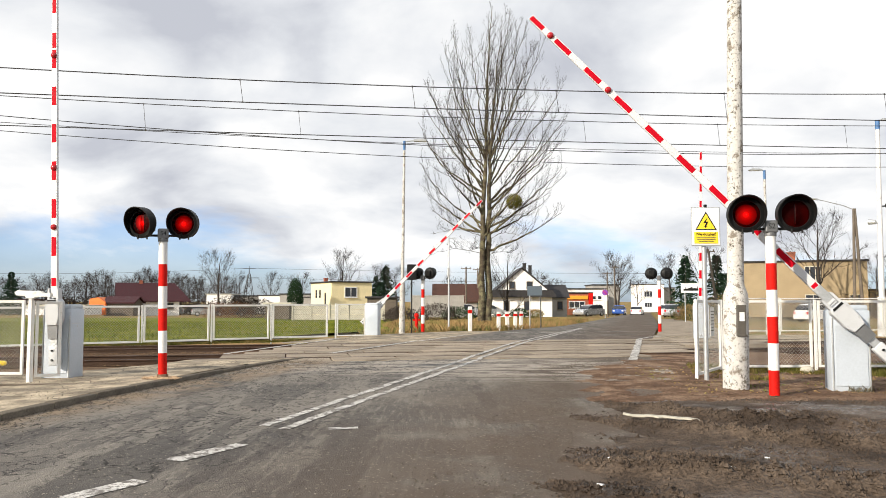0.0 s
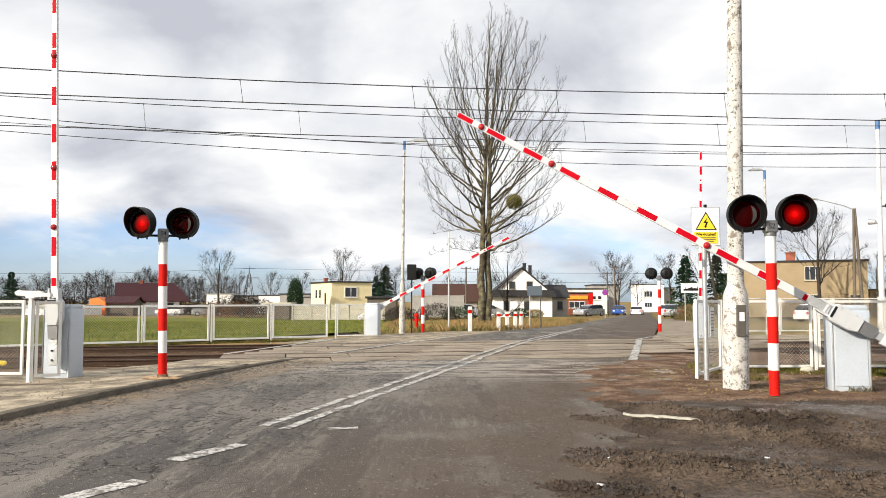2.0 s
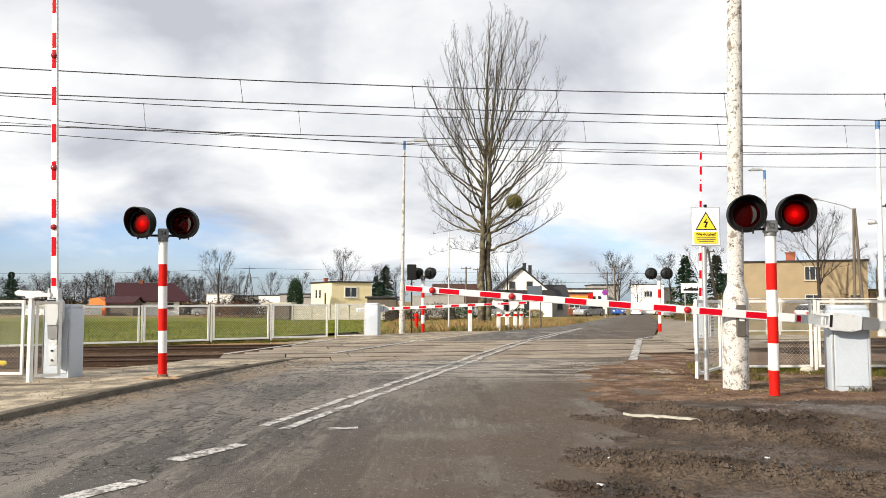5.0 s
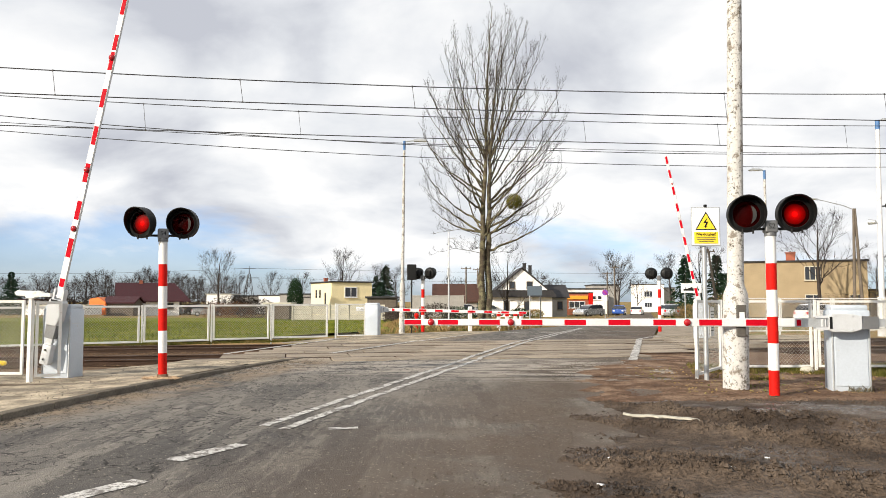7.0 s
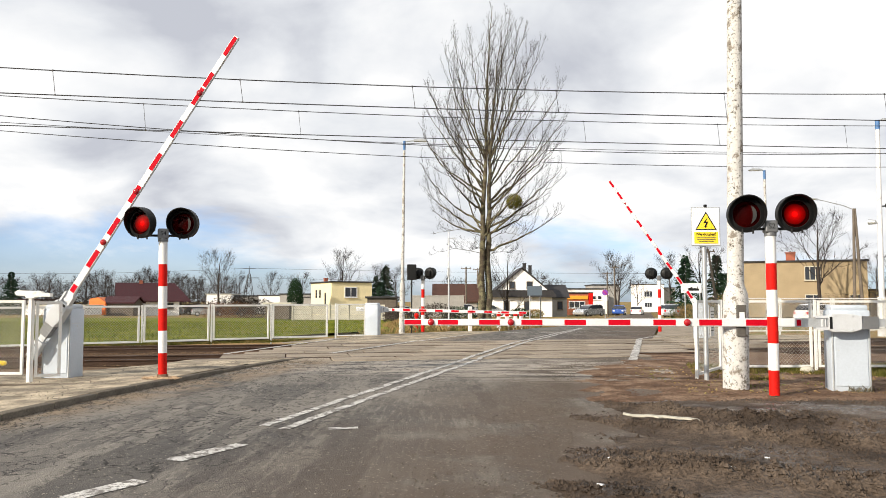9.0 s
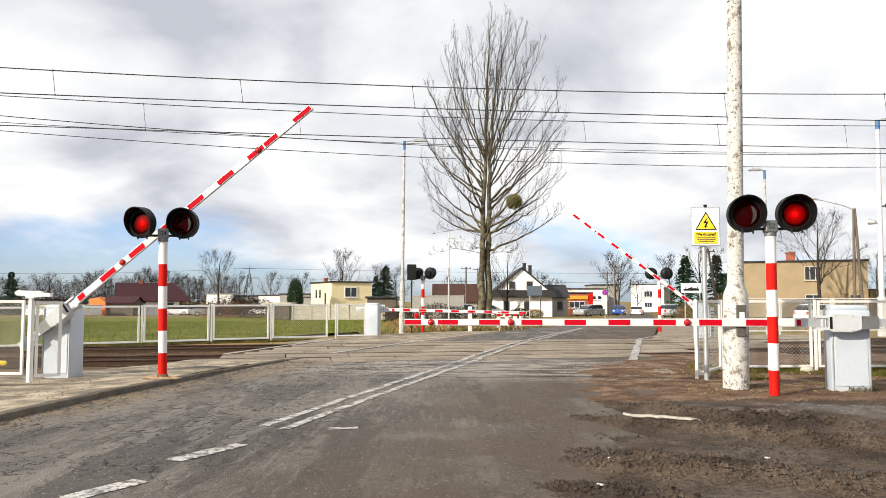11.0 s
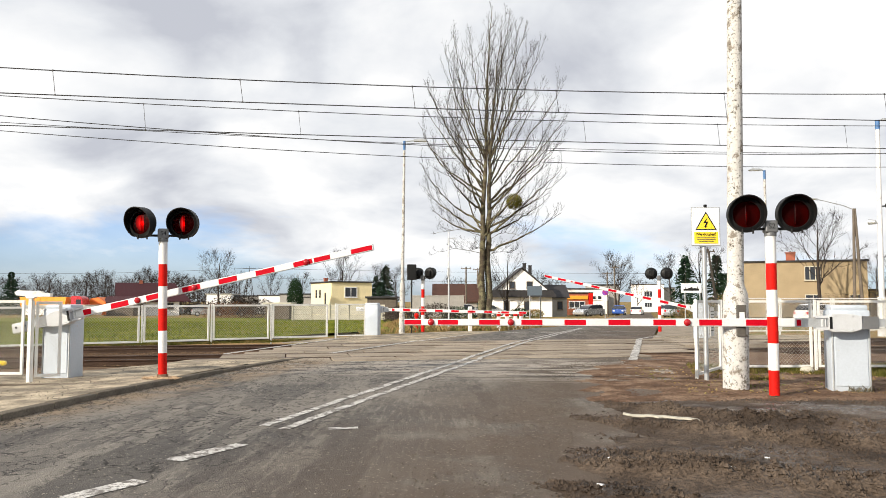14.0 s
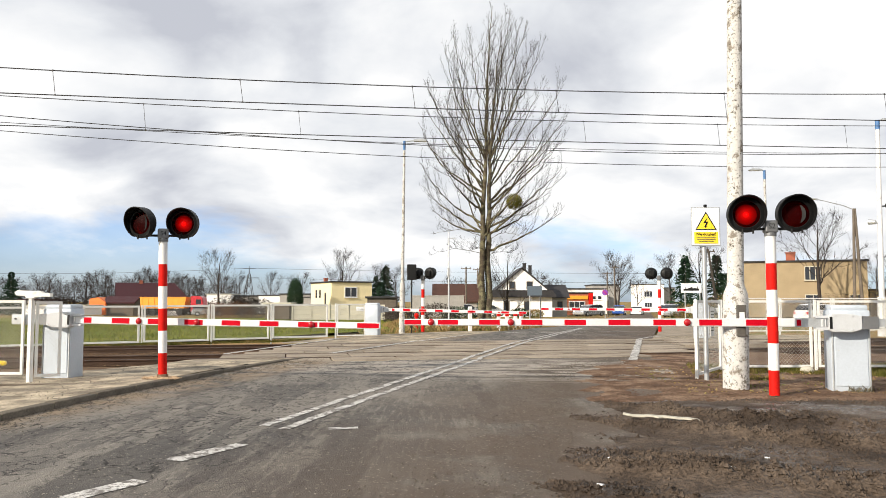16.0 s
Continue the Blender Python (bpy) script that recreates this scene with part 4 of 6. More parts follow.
def soil_height(x, y):
    edge = x - lerp(MUD, y) - 0.5 * noise.noise((x * 0.9, y * 1.1, 7)) - 0.15 * noise.noise((x * 5, y * 5, 9))
    z = -0.045 + 0.065 * max(0.0, min(1.0, edge / 0.7)) + 0.02 * noise.noise((x * 1.6, y * 1.6, 3)) + 0.012 * noise.noise((x * 9, y * 9, 6))
    z -= 0.1 * max(0.0, 10.5 - y)
    over = y - 17.4 - TRACK * x
    return z if over < 0 else z - (0.1 * min(1.0, over / 0.5) if x > 8.6 else 0.035 * min(1.0, over / 2.4))


def steps(a, b, n):
    return [a + (b - a) * i / n for i in range(n + 1)]


ground_grid("muddy_verge", steps(-0.6, 7.0, 300) + steps(7.06, 12.0, 80) + steps(12.3, 30, 24), steps(-6, 4, 12)[:-1] + steps(4.0, 12.2, 320), mud_height, M["mud"], "churned wet mud with tyre ruts beside the road", "mud")
ground_grid("dirt_verge", steps(1.1, 12.0, 156) + steps(12.5, 60, 20), steps(9.8, 21.5, 170), soil_height, M["dirt"], "bare reddish brown soil verge near the fence", "soil")


def scatter(name, count, region, height, shape, material, label, category, keep=None):
    """Many small pieces as one mesh."""
    verts, faces = [], []
    n = 0
    while n < count:
        x, y = random.uniform(region[0], region[1]), random.uniform(region[2], region[3])
        if keep and not keep(x, y):
            continue
        n += 1
        i = len(verts)
        v, f = shape()
        z = height(x, y)
        verts += [(x + a, y + b, z + c) for a, b, c in v]
        faces += [tuple(i + k for k in q) for q in f]
    me = bpy.data.meshes.new(name)
    me.from_pydata(verts, [], faces)
    me.materials.append(material)
    return tagged(new(name, me), label, category, kind="stuff")


def clod_shape(lo=0.008, hi=0.035):
    def make():
        s = random.uniform(lo, hi) * random.uniform(0.5, 1.0)
        v = [(s * random.uniform(.6, 1.2), 0, 0), (0, s * random.uniform(.6, 1.2), 0), (-s * random.uniform(.6, 1.2), 0, 0), (0, -s * random.uniform(.6, 1.2), 0), (s * .1, s * .1, s * random.uniform(.5, 1.0)), (0, 0, -s * 0.5)]
        return v, [(0, 1, 4), (1, 2, 4), (2, 3, 4), (3, 0, 4), (1, 0, 5), (2, 1, 5), (3, 2, 5), (0, 3, 5)]
    return make


def blade_shape(lo, hi, w=0.006, lean=0.5):
    def make():
        h, a = random.uniform(lo, hi), random.uniform(0, 6.28)
        dx, dy = math.cos(a) * w, math.sin(a) * w
        lx, ly = random.uniform(-lean, lean) * h, random.uniform(-lean, lean) * h
        return [(-dx, -dy, -0.01), (dx, dy, -0.01), (lx * 0.4 + dx * 0.7, ly * 0.4 + dy * 0.7, h * 0.6), (lx, ly, h)], [(0, 1, 2), (0, 2, 3)]
    return make


scatter("mud_clods", 12000, (0.0, 9, 4.2, 13), mud_height, clod_shape(), M["mud"], "loose clods and crumbs of wet mud", "mud clods", lambda x, y: x > lerp(MUD, y) - 0.1 and noise.noise((x * 0.7, y * 1.1, 5)) > -0.1)
def ridge(x, y):
    return x > lerp(MUD, y) + 0.25 and random.random() < berm(x, y) ** 2 * min(1.0, (11.6 - y) / 1.5)


scatter("mud_lumps", 11000, (0.2, 8.5, 4.2, 11.6), mud_height, clod_shape(0.010, 0.036), M["mud"], "lumps of mud squeezed up along the tyre ruts", "mud clods", ridge)
scatter("gravel", 5000, (-1.2, 4.2, 4.5, 18), lambda x, y: 0.02, clod_shape(0.004, 0.013), M["kerb"], "loose grit and pebbles spilled over the asphalt", "gravel", lambda x, y: lerp(MUD, y) - 1.3 * random.random() ** 2 < x < lerp(MUD, y) + 0.4)
scatter("gutter_gravel", 3500, (-5.0, -2.6, 5, 19), lambda x, y: 0.018, clod_shape(0.004, 0.014), M["kerb"], "loose gravel along the kerb gutter", "gravel", lambda x, y: lerp(LEFT, y) < x < lerp(LEFT, y) + 0.75 * random.random())
scatter("verge_grass", 20000, (4.1, 13.5, 13.2, 16.4), lambda x, y: 0.0, blade_shape(0.03, 0.10), M["verge"], "short tufted olive grass along the fence foot", "grass", lambda x, y: noise.noise((x * 0.9, y * 1.4, 2)) + (0.25 if y > 13.6 else -0.1) - abs(y - 14.6) * 0.22 > 0.05 and x > 4.15 + 0.25 * (y - 13.2))
scatter("cabinet_weeds", 110, (5.72, 6.12, 11.3, 11.5), lambda x, y: 0.0, blade_shape(0.03, 0.13, 0.003, 0.7), M["bark"], "dry weed stalks at the cabinet foot", "weeds")
scatter("soil_crumbs", 6500, (2.0, 10, 10.4, 17.5), lambda x, y: soil_height(x, y) + 0.004, clod_shape(0.006, 0.02), M["dirt"], "crumbs of reddish soil on the verge", "soil", lambda x, y: x > lerp(MUD, y) + 0.2)
scatter("dead_leaves", 1500, (3.4, 12, 11.2, 15.5), lambda x, y: 0.03, clod_shape(0.01, 0.03), M["dry_grass"], "dry leaves and stalks on the soil", "dead leaves")
scatter("ballast_stones", 14000, (-14, 14, 17.5, 28.5), lambda x, y: -0.10, clod_shape(0.02, 0.05), M["ballast"], "crushed ballast stones between the rails", "ballast", lambda x, y: (x < path_left(y) - 0.1 or x > lerp(RIGHT, y) + 3) and 17.7 < y - TRACK * x < 26.4)
scatter("tall_dry_grass", 34000, (-3.4, 12, 32.5, 72), lambda x, y: gz(y) - 0.1, blade_shape(0.08, 0.36, 0.012, 0.8), M["dry_grass"], "tall straw-coloured dry grass on the far verge", "dry grass", lambda x, y: x < lerp(LEFT, y) - 0.5 - 0.5 * random.random() and noise.noise((x * 0.5, y * 0.4, 2)) > -0.25 and not (y < 36 and x > -2))
scatter("fence_foot_grass", 9000, (-14, -3, 22.5, 29), lambda x, y: -0.05, blade_shape(0.02, 0.08, 0.01, 0.5), M["verge"], "brown and green weeds along the fence foot", "weeds", lambda x, y: abs(y - (24.3 + (x + 10.95) * 0.557)) < 0.5)

scatter("footway_litter", 3000, (-9, -2.8, 4, 18), lambda x, y: 0.02 + 0.085 * max(0.0, 1 - (lerp(LEFT, y) - 0.14 - x) / 2.2) * (1.0 if y < 14 else max(0.3, 1 - (y - 14) / 6)), clod_shape(0.004, 0.013), M["kerb"], "crumbs of soil and dead leaves on the footway", "dead leaves", lambda x, y: path_left(y) < x < lerp(LEFT, y) - 0.2 and noise.noise((x * 0.8, y * 0.8, 3)) > -0.05)
scatter("field_grass", 26000, (-34, -3, 27, 62), lambda x, y: gz(y) - 0.07, blade_shape(0.05, 0.15, 0.02, 0.7), M["grass"], "short young green shoots in the field", "grass", lambda x, y: x < min(0.56 * (y - 24.3) - 11.2, -3.2 - 0.05 * (y - 36)))
bm = B()
box(bm, 0, 0, 0, 0.78, 0.085, 0.018, bevel=0.004)
bmesh.ops.subdivide_edges(bm, edges=[e for e in bm.edges if e.calc_length() > 0.3], cuts=14)
for v in bm.verts:
    chip = noise.noise((v.co.x * 14, v.co.y * 9, 3.0))
    v.co.y += 0.045 * chip * (1.0 if abs(v.co.y) > 0.02 else 0.0)
    v.co.x += 0.05 * noise.noise((v.co.y * 40, v.co.x * 3, 8.0)) * (1.0 if abs(v.co.x) > 0.3 else 0.0)
    v.co.z += 0.016 * noise.noise((v.co.x * 6, 0.0, 5.0))
tagged(part("plank", bm, M["concrete"], m=pose(2.32, 8.62, mud_height(2.32, 8.62) + 0.03, 2, 3, -9)), "broken pale wooden board lying in the mud", "board")
for x, y in ((1.05, 5.45), (1.3, 6.3), (2.1, 5.9), (1.15, 7.9), (0.75, 7.0), (2.6, 6.5)):
    bm = B()
    box(bm, 0, 0, 0, random.uniform(0.03, 0.12), 0.03, 0.012, bevel=0.004)
    tagged(part("litter", bm, M["white"], m=pose(x, y, mud_height(x, y) + 0.012, 8, 5, random.uniform(0, 180))), "small white scrap of litter on the mud", "litter", "litter scraps")
bm = B()
box(bm, 0, 0, 0.06, 0.34, 0.14, 0.10, bevel=0.04)
tagged(part("yellow_marker", bm, M["yellow"], m=pose(-9.35, 16.9, -0.05, 0, 0, 10), smooth=True), "yellow marker cap on the ground by the rails", "track marker")
bm = B()
bmesh.ops.create_icosphere(bm, subdivisions=2, radius=0.1, matrix=Matrix.Diagonal((1.3, 1, 0.9, 1)))
tagged(part("stone", bm, M["concrete"], m=pose(6.6, 14.6, 0.05), smooth=True), "pale grey stone lying in the grass", "stone")
bm = B()
box(bm, 0, 0, 0, 1.3, 0.05, 0.03, bevel=0.006)
tagged(part("cable_cover", bm, M["wood"], m=pose(-6.55, 12.35, 0.03, 0, 0, 3)), "dark cover strip lying across the footway", "cable cover")
scatter("broken_paving", 420, (-4.85, -4.12, 12.55, 13.1), lambda x, y: 0.085, clod_shape(0.010, 0.038), M["rubble"], "crumbled sandy paving round the signal post", "rubble", lambda x, y: math.hypot((x + 4.48) * 0.75, y - 12.83) < 0.05 + 0.2 * random.random())


# ---- posts, lamps and signs ----
def pole_thing(name, m, label, category):
    return thing(name, m, label, category)


old_pole = pole_thing("utility_pole", pose(4.33, 11.92, 0, 0, 1.1, 0), "peeling limewashed pole with thick base on the verge", "pole")
bm = B()
profile = [(-0.1, 0.188), (0.4, 0.187), (0.9, 0.184), (1.36, 0.181), (1.44, 0.165), (1.54, 0.126), (1.62, 0.121), (3.0, 0.116), (5.0, 0.109), (8.5, 0.095)]
rings = [[bm.verts.new((r * math.cos(2 * math.pi * k / 24), r * math.sin(2 * math.pi * k / 24), z)) for k in range(24)] for z, r in profile]
for ra, rb in zip(rings, rings[1:]):
    for k in range(24):
        bm.faces.new((ra[k], ra[(k + 1) % 24], rb[(k + 1) % 24], rb[k]))
bm.faces.new(rings[-1])
part("shaft", bm, M["pole"], old_pole, smooth=True)
bm = B()
box(bm, 0.01, -0.185, 1.02, 0.13, 0.05, 0.46, bevel=0.008)
hatch = part("hatch", bm, M["hatch"], old_pole, "grey metal service hatch")
bm = B()
box(bm, 0.015, -0.213, 1.08, 0.075, 0.006, 0.13, bevel=0.002)
part("sticker", bm, M["white"], hatch, "white sticker")


def street_lamp(m, h, label, r=0.06, base_h=2.1, base_r=0.13, arm=0.9, tip="blue_steel", shaft="pole_clean", side=1):
    th = pole_thing("street_lamp", m, label, "street lamp")
    bm = B()
    tube(bm, (0, 0, -0.2), (0, 0, base_h), base_r, base_r * 0.85, seg=14)
    part("base", bm, M[shaft], th, smooth=True)
    bm = B()
    tube(bm, (0, 0, base_h), (0, 0, h - 0.4), r * 1.15, r * 0.85, seg=12)
    part("shaft", bm, M[shaft], th, smooth=True)
    bm = B()
    tube(bm, (0, 0, h - 0.4), (0, 0, h), r * 0.95, seg=12)
    part("tip", bm, M[tip], th, smooth=True)
    bm = B()
    tube(bm, (0, 0, h - 0.03), (side * arm * 0.5, 0, h + 0.03), 0.025, seg=8)
    part("arm", bm, M["galv"], th, smooth=True)
    bm = B()
    prism(bm, [(0, -0.03), (0.5 * side, -0.05), (0.55 * side, 0.0), (0.4 * side, 0.06), (0, 0.04)], 0.2, pose(side * arm * 0.45, 0, h + 0.02))
    part("luminaire", bm, M["galv"], th, "grey lamp head")
    return th


street_lamp(pose(-1.76, 34.3, 0, 0, 0.6, 0), 8.25, "flaking white street lamp with thick base and blue tip", shaft="pole")
street_lamp(pose(14.6, 36.0, 0), 7.25, "flaking white street lamp with blue tip behind the fence", 0.06, 1.2, 0.12, 0.35, "blue_steel", "pole", -1)
mast = street_lamp(pose(18.62, 34.0, 0, 0, 0.6, 0), 9.1, "white railway mast with blue top and small fittings", 0.10, 1.5, 0.2, 0.4)
for z, s in ((5.36, 1), (4.64, -1)):
    bm = B()
    tube(bm, (0, 0, z), (s * 0.3, 0, z + 0.03), 0.03, seg=8)
    tube(bm, (s * 0.25, -0.12, z + 0.03), (s * 0.42, 0.1, z + 0.06), 0.09, 0.12, seg=12)
    part("floodlight", bm, M["black"] if s > 0 else M["galv"], mast, smooth=True)

thin = pole_thing("sensor_post", pose(0.27, 37.8, 0), "thin grey post with small box on the verge", "post")
bm = B()
tube(bm, (0, 0, -0.1), (0, 0, 4.6), 0.045, 0.035, seg=10)
part("shaft", bm, M["galv"], thin, smooth=True)
bm = B()
box(bm, 0, 0, 2.7, 0.14, 0.14, 0.4, bevel=0.02)
part("box", bm, M["galv"], thin)
bm = B()
box(bm, 0.15, 0, 4.3, 0.36, 0.04, 0.04)
part("bracket", bm, M["galv"], thin)

rep = pole_thing("signal_repeater", pose(-1.33, 34.0, 0), "black boxy signal head on thin dark post", "railway signal")
bm = B()
tube(bm, (0, 0, -0.1), (0, 0, 2.4), 0.03, seg=10)
part("post", bm, M["black"], rep)
bm = B()
box(bm, 0, 0, 2.55, 0.40, 0.08, 0.66, bevel=0.03)
part("backplate", bm, M["black"], rep)
bm = B()
for z in (2.42, 2.68):
    tube(bm, (0, 0.02, z), (0.03, 0.18, z), 0.09, 0.1, seg=14)
part("hood", bm, M["black"], rep, smooth=True)

hyd = pole_thing("fire_hydrant", pose(-1.22, 37.0, 0), "red cast iron fire hydrant on the verge", "hydrant")
bm = B()
tube(bm, (0, 0, -0.1), (0, 0, 0.62), 0.085, 0.075, seg=14)
bmesh.ops.create_uvsphere(bm, u_segments=14, v_segments=8, radius=0.11, matrix=pose(0, 0, 0.66))
part("barrel", bm, M["post_red"], hyd, smooth=True)
for s in (-1, 1):
    bm = B()
    tube(bm, (0, 0, 0.45), (s * 0.17, 0, 0.45), 0.045, seg=10)
    part("outlet", bm, M["post_red"], hyd, smooth=True)


def bollard(m, h, label):
    th = thing("bollard", m, label, "bollard", "white roadside bollards")
    bm = B()
    box(bm, 0, 0, h * 0.36 - 0.05, 0.17, 0.13, h * 0.72 + 0.1, bevel=0.02)
    part("lower_post", bm, M["post_white"], th)
    bm = B()
    box(bm, 0, 0, h * 0.79, 0.172, 0.132, h * 0.14, bevel=0.004)
    part("red_band", bm, M["post_red"], th)
    bm = B()
    box(bm, 0, 0, h * 0.93, 0.17, 0.13, h * 0.14, bevel=0.02)
    part("cap", bm, M["post_white"], th)


bollard(pose(1.2, 35.6, 0, 0, 0, 12), 1.08, "tall white concrete bollard with red band on verge")
for x, y, a in ((2.66, 38.5, 1), (3.16, 39.3, -2), (3.6, 40.1, 2), (3.97, 41.0, 3)):
    bollard(pose(x, y, gz(y), 0, a, 14), 0.82, "white concrete bollard with red band on verge")


def text_on(parent, body, size, m, material, bold=0.0):
    cu = bpy.data.curves.new("lettering", "FONT")
    cu.body, cu.size, cu.extrude, cu.align_x, cu.align_y, cu.offset = body, size, 0.001, "CENTER", "CENTER", bold
    cu.materials.append(material)
    t = new("lettering", cu)
    t.parent, t.matrix_basis = parent, m
    return t


danger = pole_thing("warning_sign", pose(4.30, 13.1, 0, 0, 0, 0), "white and yellow high voltage warning sign on post", "warning sign")
bm = B()
tube(bm, (0, 0.04, -0.1), (0, 0.04, 2.86), 0.038, seg=14)
part("post", bm, M["galv"], danger, smooth=True)
bm = B()
box(bm, 0.02, -0.01, 2.53, 0.45, 0.02, 0.62, bevel=0.006)
plate = part("plate", bm, M["white"], danger)
bm = B()
box(bm, 0.02, -0.004, 2.53, 0.475, 0.02, 0.645, bevel=0.006)
part("plate_edge", bm, M["galv"], danger)
bm = B()
prism(bm, [(-0.175, 0), (0.175, 0), (0, 0.30)], 0.006, pose(0.02, -0.024, 2.475))
tri = part("triangle_edge", bm, M["black"], plate)
bm = B()
prism(bm, [(-0.148, 0.014), (0.148, 0.014), (0, 0.268)], 0.006, pose(0.02, -0.028, 2.475))
part("triangle", bm, M["yellow"], plate)
bm = B()
prism(bm, [(0.02, 0.19), (-0.045, 0.10), (0.0, 0.105), (-0.025, 0.045), (-0.04, 0.05), (-0.01, 0.02), (0.015, 0.055), (0.0, 0.05), (0.035, 0.125), (-0.005, 0.12)], 0.004, pose(0.02, -0.033, 2.485))
part("lightning_bolt", bm, M["black"], plate)
bm = B()
box(bm, 0.02, -0.022, 2.345, 0.39, 0.006, 0.19, bevel=0.002)
part("yellow_field", bm, M["yellow"], plate)
text_on(plate, "Nie dotykać", 0.064, pose(0.02, -0.027, 2.402, 90, 0, 0), M["black"], 0.0015)
for z, w in ((2.345, 0.32), (2.315, 0.30), (2.285, 0.24)):
    bm = B()
    box(bm, 0.02, -0.027, z, w, 0.003, 0.012)
    part("text_bar", bm, M["wood"], plate)
bm = B()
box(bm, 0.02, 0.0, 2.87, 0.05, 0.05, 0.05, bevel=0.01)
part("post_cap", bm, M["black"], danger)

town = pole_thing("town_sign", pose(18.0, 58.0, gz(58), 0, 0, -8), "white town limit sign with black skyline on two posts", "road sign")
for x in (-0.45, 0.6):
    bm = B()
    tube(bm, (x, 0.03, -0.1), (x, 0.03, 2.5), 0.035, seg=8)
    part("post", bm, M["galv"], town)
bm = B()
box(bm, 0, 0, 2.45, 1.43, 0.03, 0.68, bevel=0.01)
plate = part("plate", bm, M["white"], town)
bm = B()
prism(bm, [(-0.55, 0), (-0.55, 0.14), (-0.42, 0.14), (-0.42, 0.26), (-0.36, 0.26), (-0.34, 0.12), (-0.2, 0.18), (-0.08, 0.2), (0.02, 0.3), (0.1, 0.2), (0.14, 0.16), (0.3, 0.22), (0.38, 0.14), (0.42, 0.36), (0.48, 0.14), (0.55, 0.14), (0.55, 0)], 0.006, pose(0, -0.02, 2.26))
part("skyline", bm, M["black"], plate)

back = pole_thing("direction_sign", pose(4.55, 42.0, gz(42), 0, 0, 5), "grey back of a road sign on two posts", "road sign")
for x in (0.0, 0.58):
    bm = B()
    tube(bm, (x, 0, -0.1), (x, 0, 2.2 if x else 2.15), 0.03, seg=8)
    part("post", bm, M["galv"] if x == 0 else M["cable"], back)
bm = B()
box(bm, 0.26, -0.04, 1.90, 0.78, 0.02, 0.5, bevel=0.004)
part("plate", bm, mat("sign_back", (0.10, 0.13, 0.16), 0.5, var=0.1), back)

nop = pole_thing("parking_sign", pose(18.0, 89, gz(89)), "round violet and red sign with small white plate", "road sign")
bm = B()
tube(bm, (0, 0, -0.1), (0, 0, 3.2), 0.04, seg=8)
part("post", bm, M["galv"], nop)
violet = mat("violet_sign", (0.22, 0.05, 0.36), 0.5, var=0.05, bump=0)
bm = B()
tube(bm, (0, -0.06, 2.75), (0, -0.04, 2.75), 0.32, seg=24)
disc = part("disc", bm, violet, nop)
bm = B()
box(bm, 0, -0.075, 2.75, 0.56, 0.01, 0.07, ry=45)
part("red_bar", bm, M["post_red"], disc)
bm = B()
box(bm, 0, -0.05, 2.0, 0.5, 0.02, 0.4)
part("small_plate", bm, M["white"], nop)


def wood_pole(m, h, label, splay=0.0, lamp=None):
    th = thing("wooden_pole", m, label, "utility pole", "wooden utility poles")
    for s in ((-1, 1) if splay else (0,)):
        bm = B()
        tube(bm, (s * splay, 0, -0.2), (s * splay * 0.12, 0, h), 0.13, 0.09, seg=10)
        part("leg", bm, M["wood"], th, smooth=True)
    if splay:
        bm = B()
        box(bm, 0, 0, h * 0.55, splay * 1.1, 0.08, 0.1)
        part("brace", bm, M["wood"], th)
    if lamp:
        bm = B()
        tube(bm, (0, 0, h - 0.1), (lamp * 0.3, 0, h + 0.25), 0.035, seg=8)
        tube(bm, (lamp * 0.3, 0, h + 0.25), (lamp, 0, h + 0.75), 0.03, seg=8)
        part("lamp_arm", bm, M["galv"], th)
        bm = B()
        prism(bm, [(0, -0.04), (-0.6, 0.08), (-0.6, 0.16), (0, 0.08)], 0.2, pose(lamp + 0.1, 0, h + 0.70))
        part("luminaire", bm, M["galv"], th)
    else:
        bm = B()
        box(bm, 0, 0, h - 0.25, 1.3, 0.09, 0.1)
        for k in (-0.55, 0, 0.55):
            tube(bm, (k, 0, h - 0.2), (k, 0, h - 0.02), 0.04, seg=6)
        part("crossarm", bm, M["wood"], th)
    return th


wood_pole(pose(31.15, 60, gz(60), 0, -0.8, 0), 8.5, "dark wooden double pole with street lamp arm", 0.34, -2.8)
wood_pole(pose(23.4, 70, gz(70), 0, -2, 0), 6.2, "wooden double pole above the embankment", 0.7)
for px, py, h in ((3.0, 104, 6.4), (26.6, 124, 7.6), (22.6, 110, 6.0), (5.0, 115, 6.8)):
    wood_pole(pose(px, py, gz(py)), h, "weathered utility pole among the houses")
lamp_far = street_lamp(pose(27.4, 128, gz(128)), 7.8, "tall grey street lamp on the far road", 0.09, 1.0, 0.12, 1.4, "galv", "galv")

pyl = thing("power_pylon", pose(-48.5, 200, -1.4), "lattice steel power pylon beyond the field", "pylon")
for sx, sy in ((-1, -1), (1, -1), (1, 1), (-1, 1)):
    bm = B()
    tube(bm, (sx * 1.5, sy * 1.5, 0), (sx * 0.25, sy * 0.25, 9.6), 0.09, 0.07, seg=5)
    part("leg", bm, M["cable"], pyl)
for i in range(5):
    z0, z1 = i * 1.9, (i + 1) * 1.9
    w0, w1 = 1.5 - 0.130 * z0, 1.5 - 0.130 * z1
    bm = B()
    for s in (-1, 1):
        tube(bm, (s * w0, -w0, z0), (-s * w1, -w1, z1), 0.05, seg=4)
    part("brace", bm, M["cable"], pyl)
bm = B()
tube(bm, (0, 0, 9.5), (0, 0, 11.5), 0.12, 0.05, seg=5)
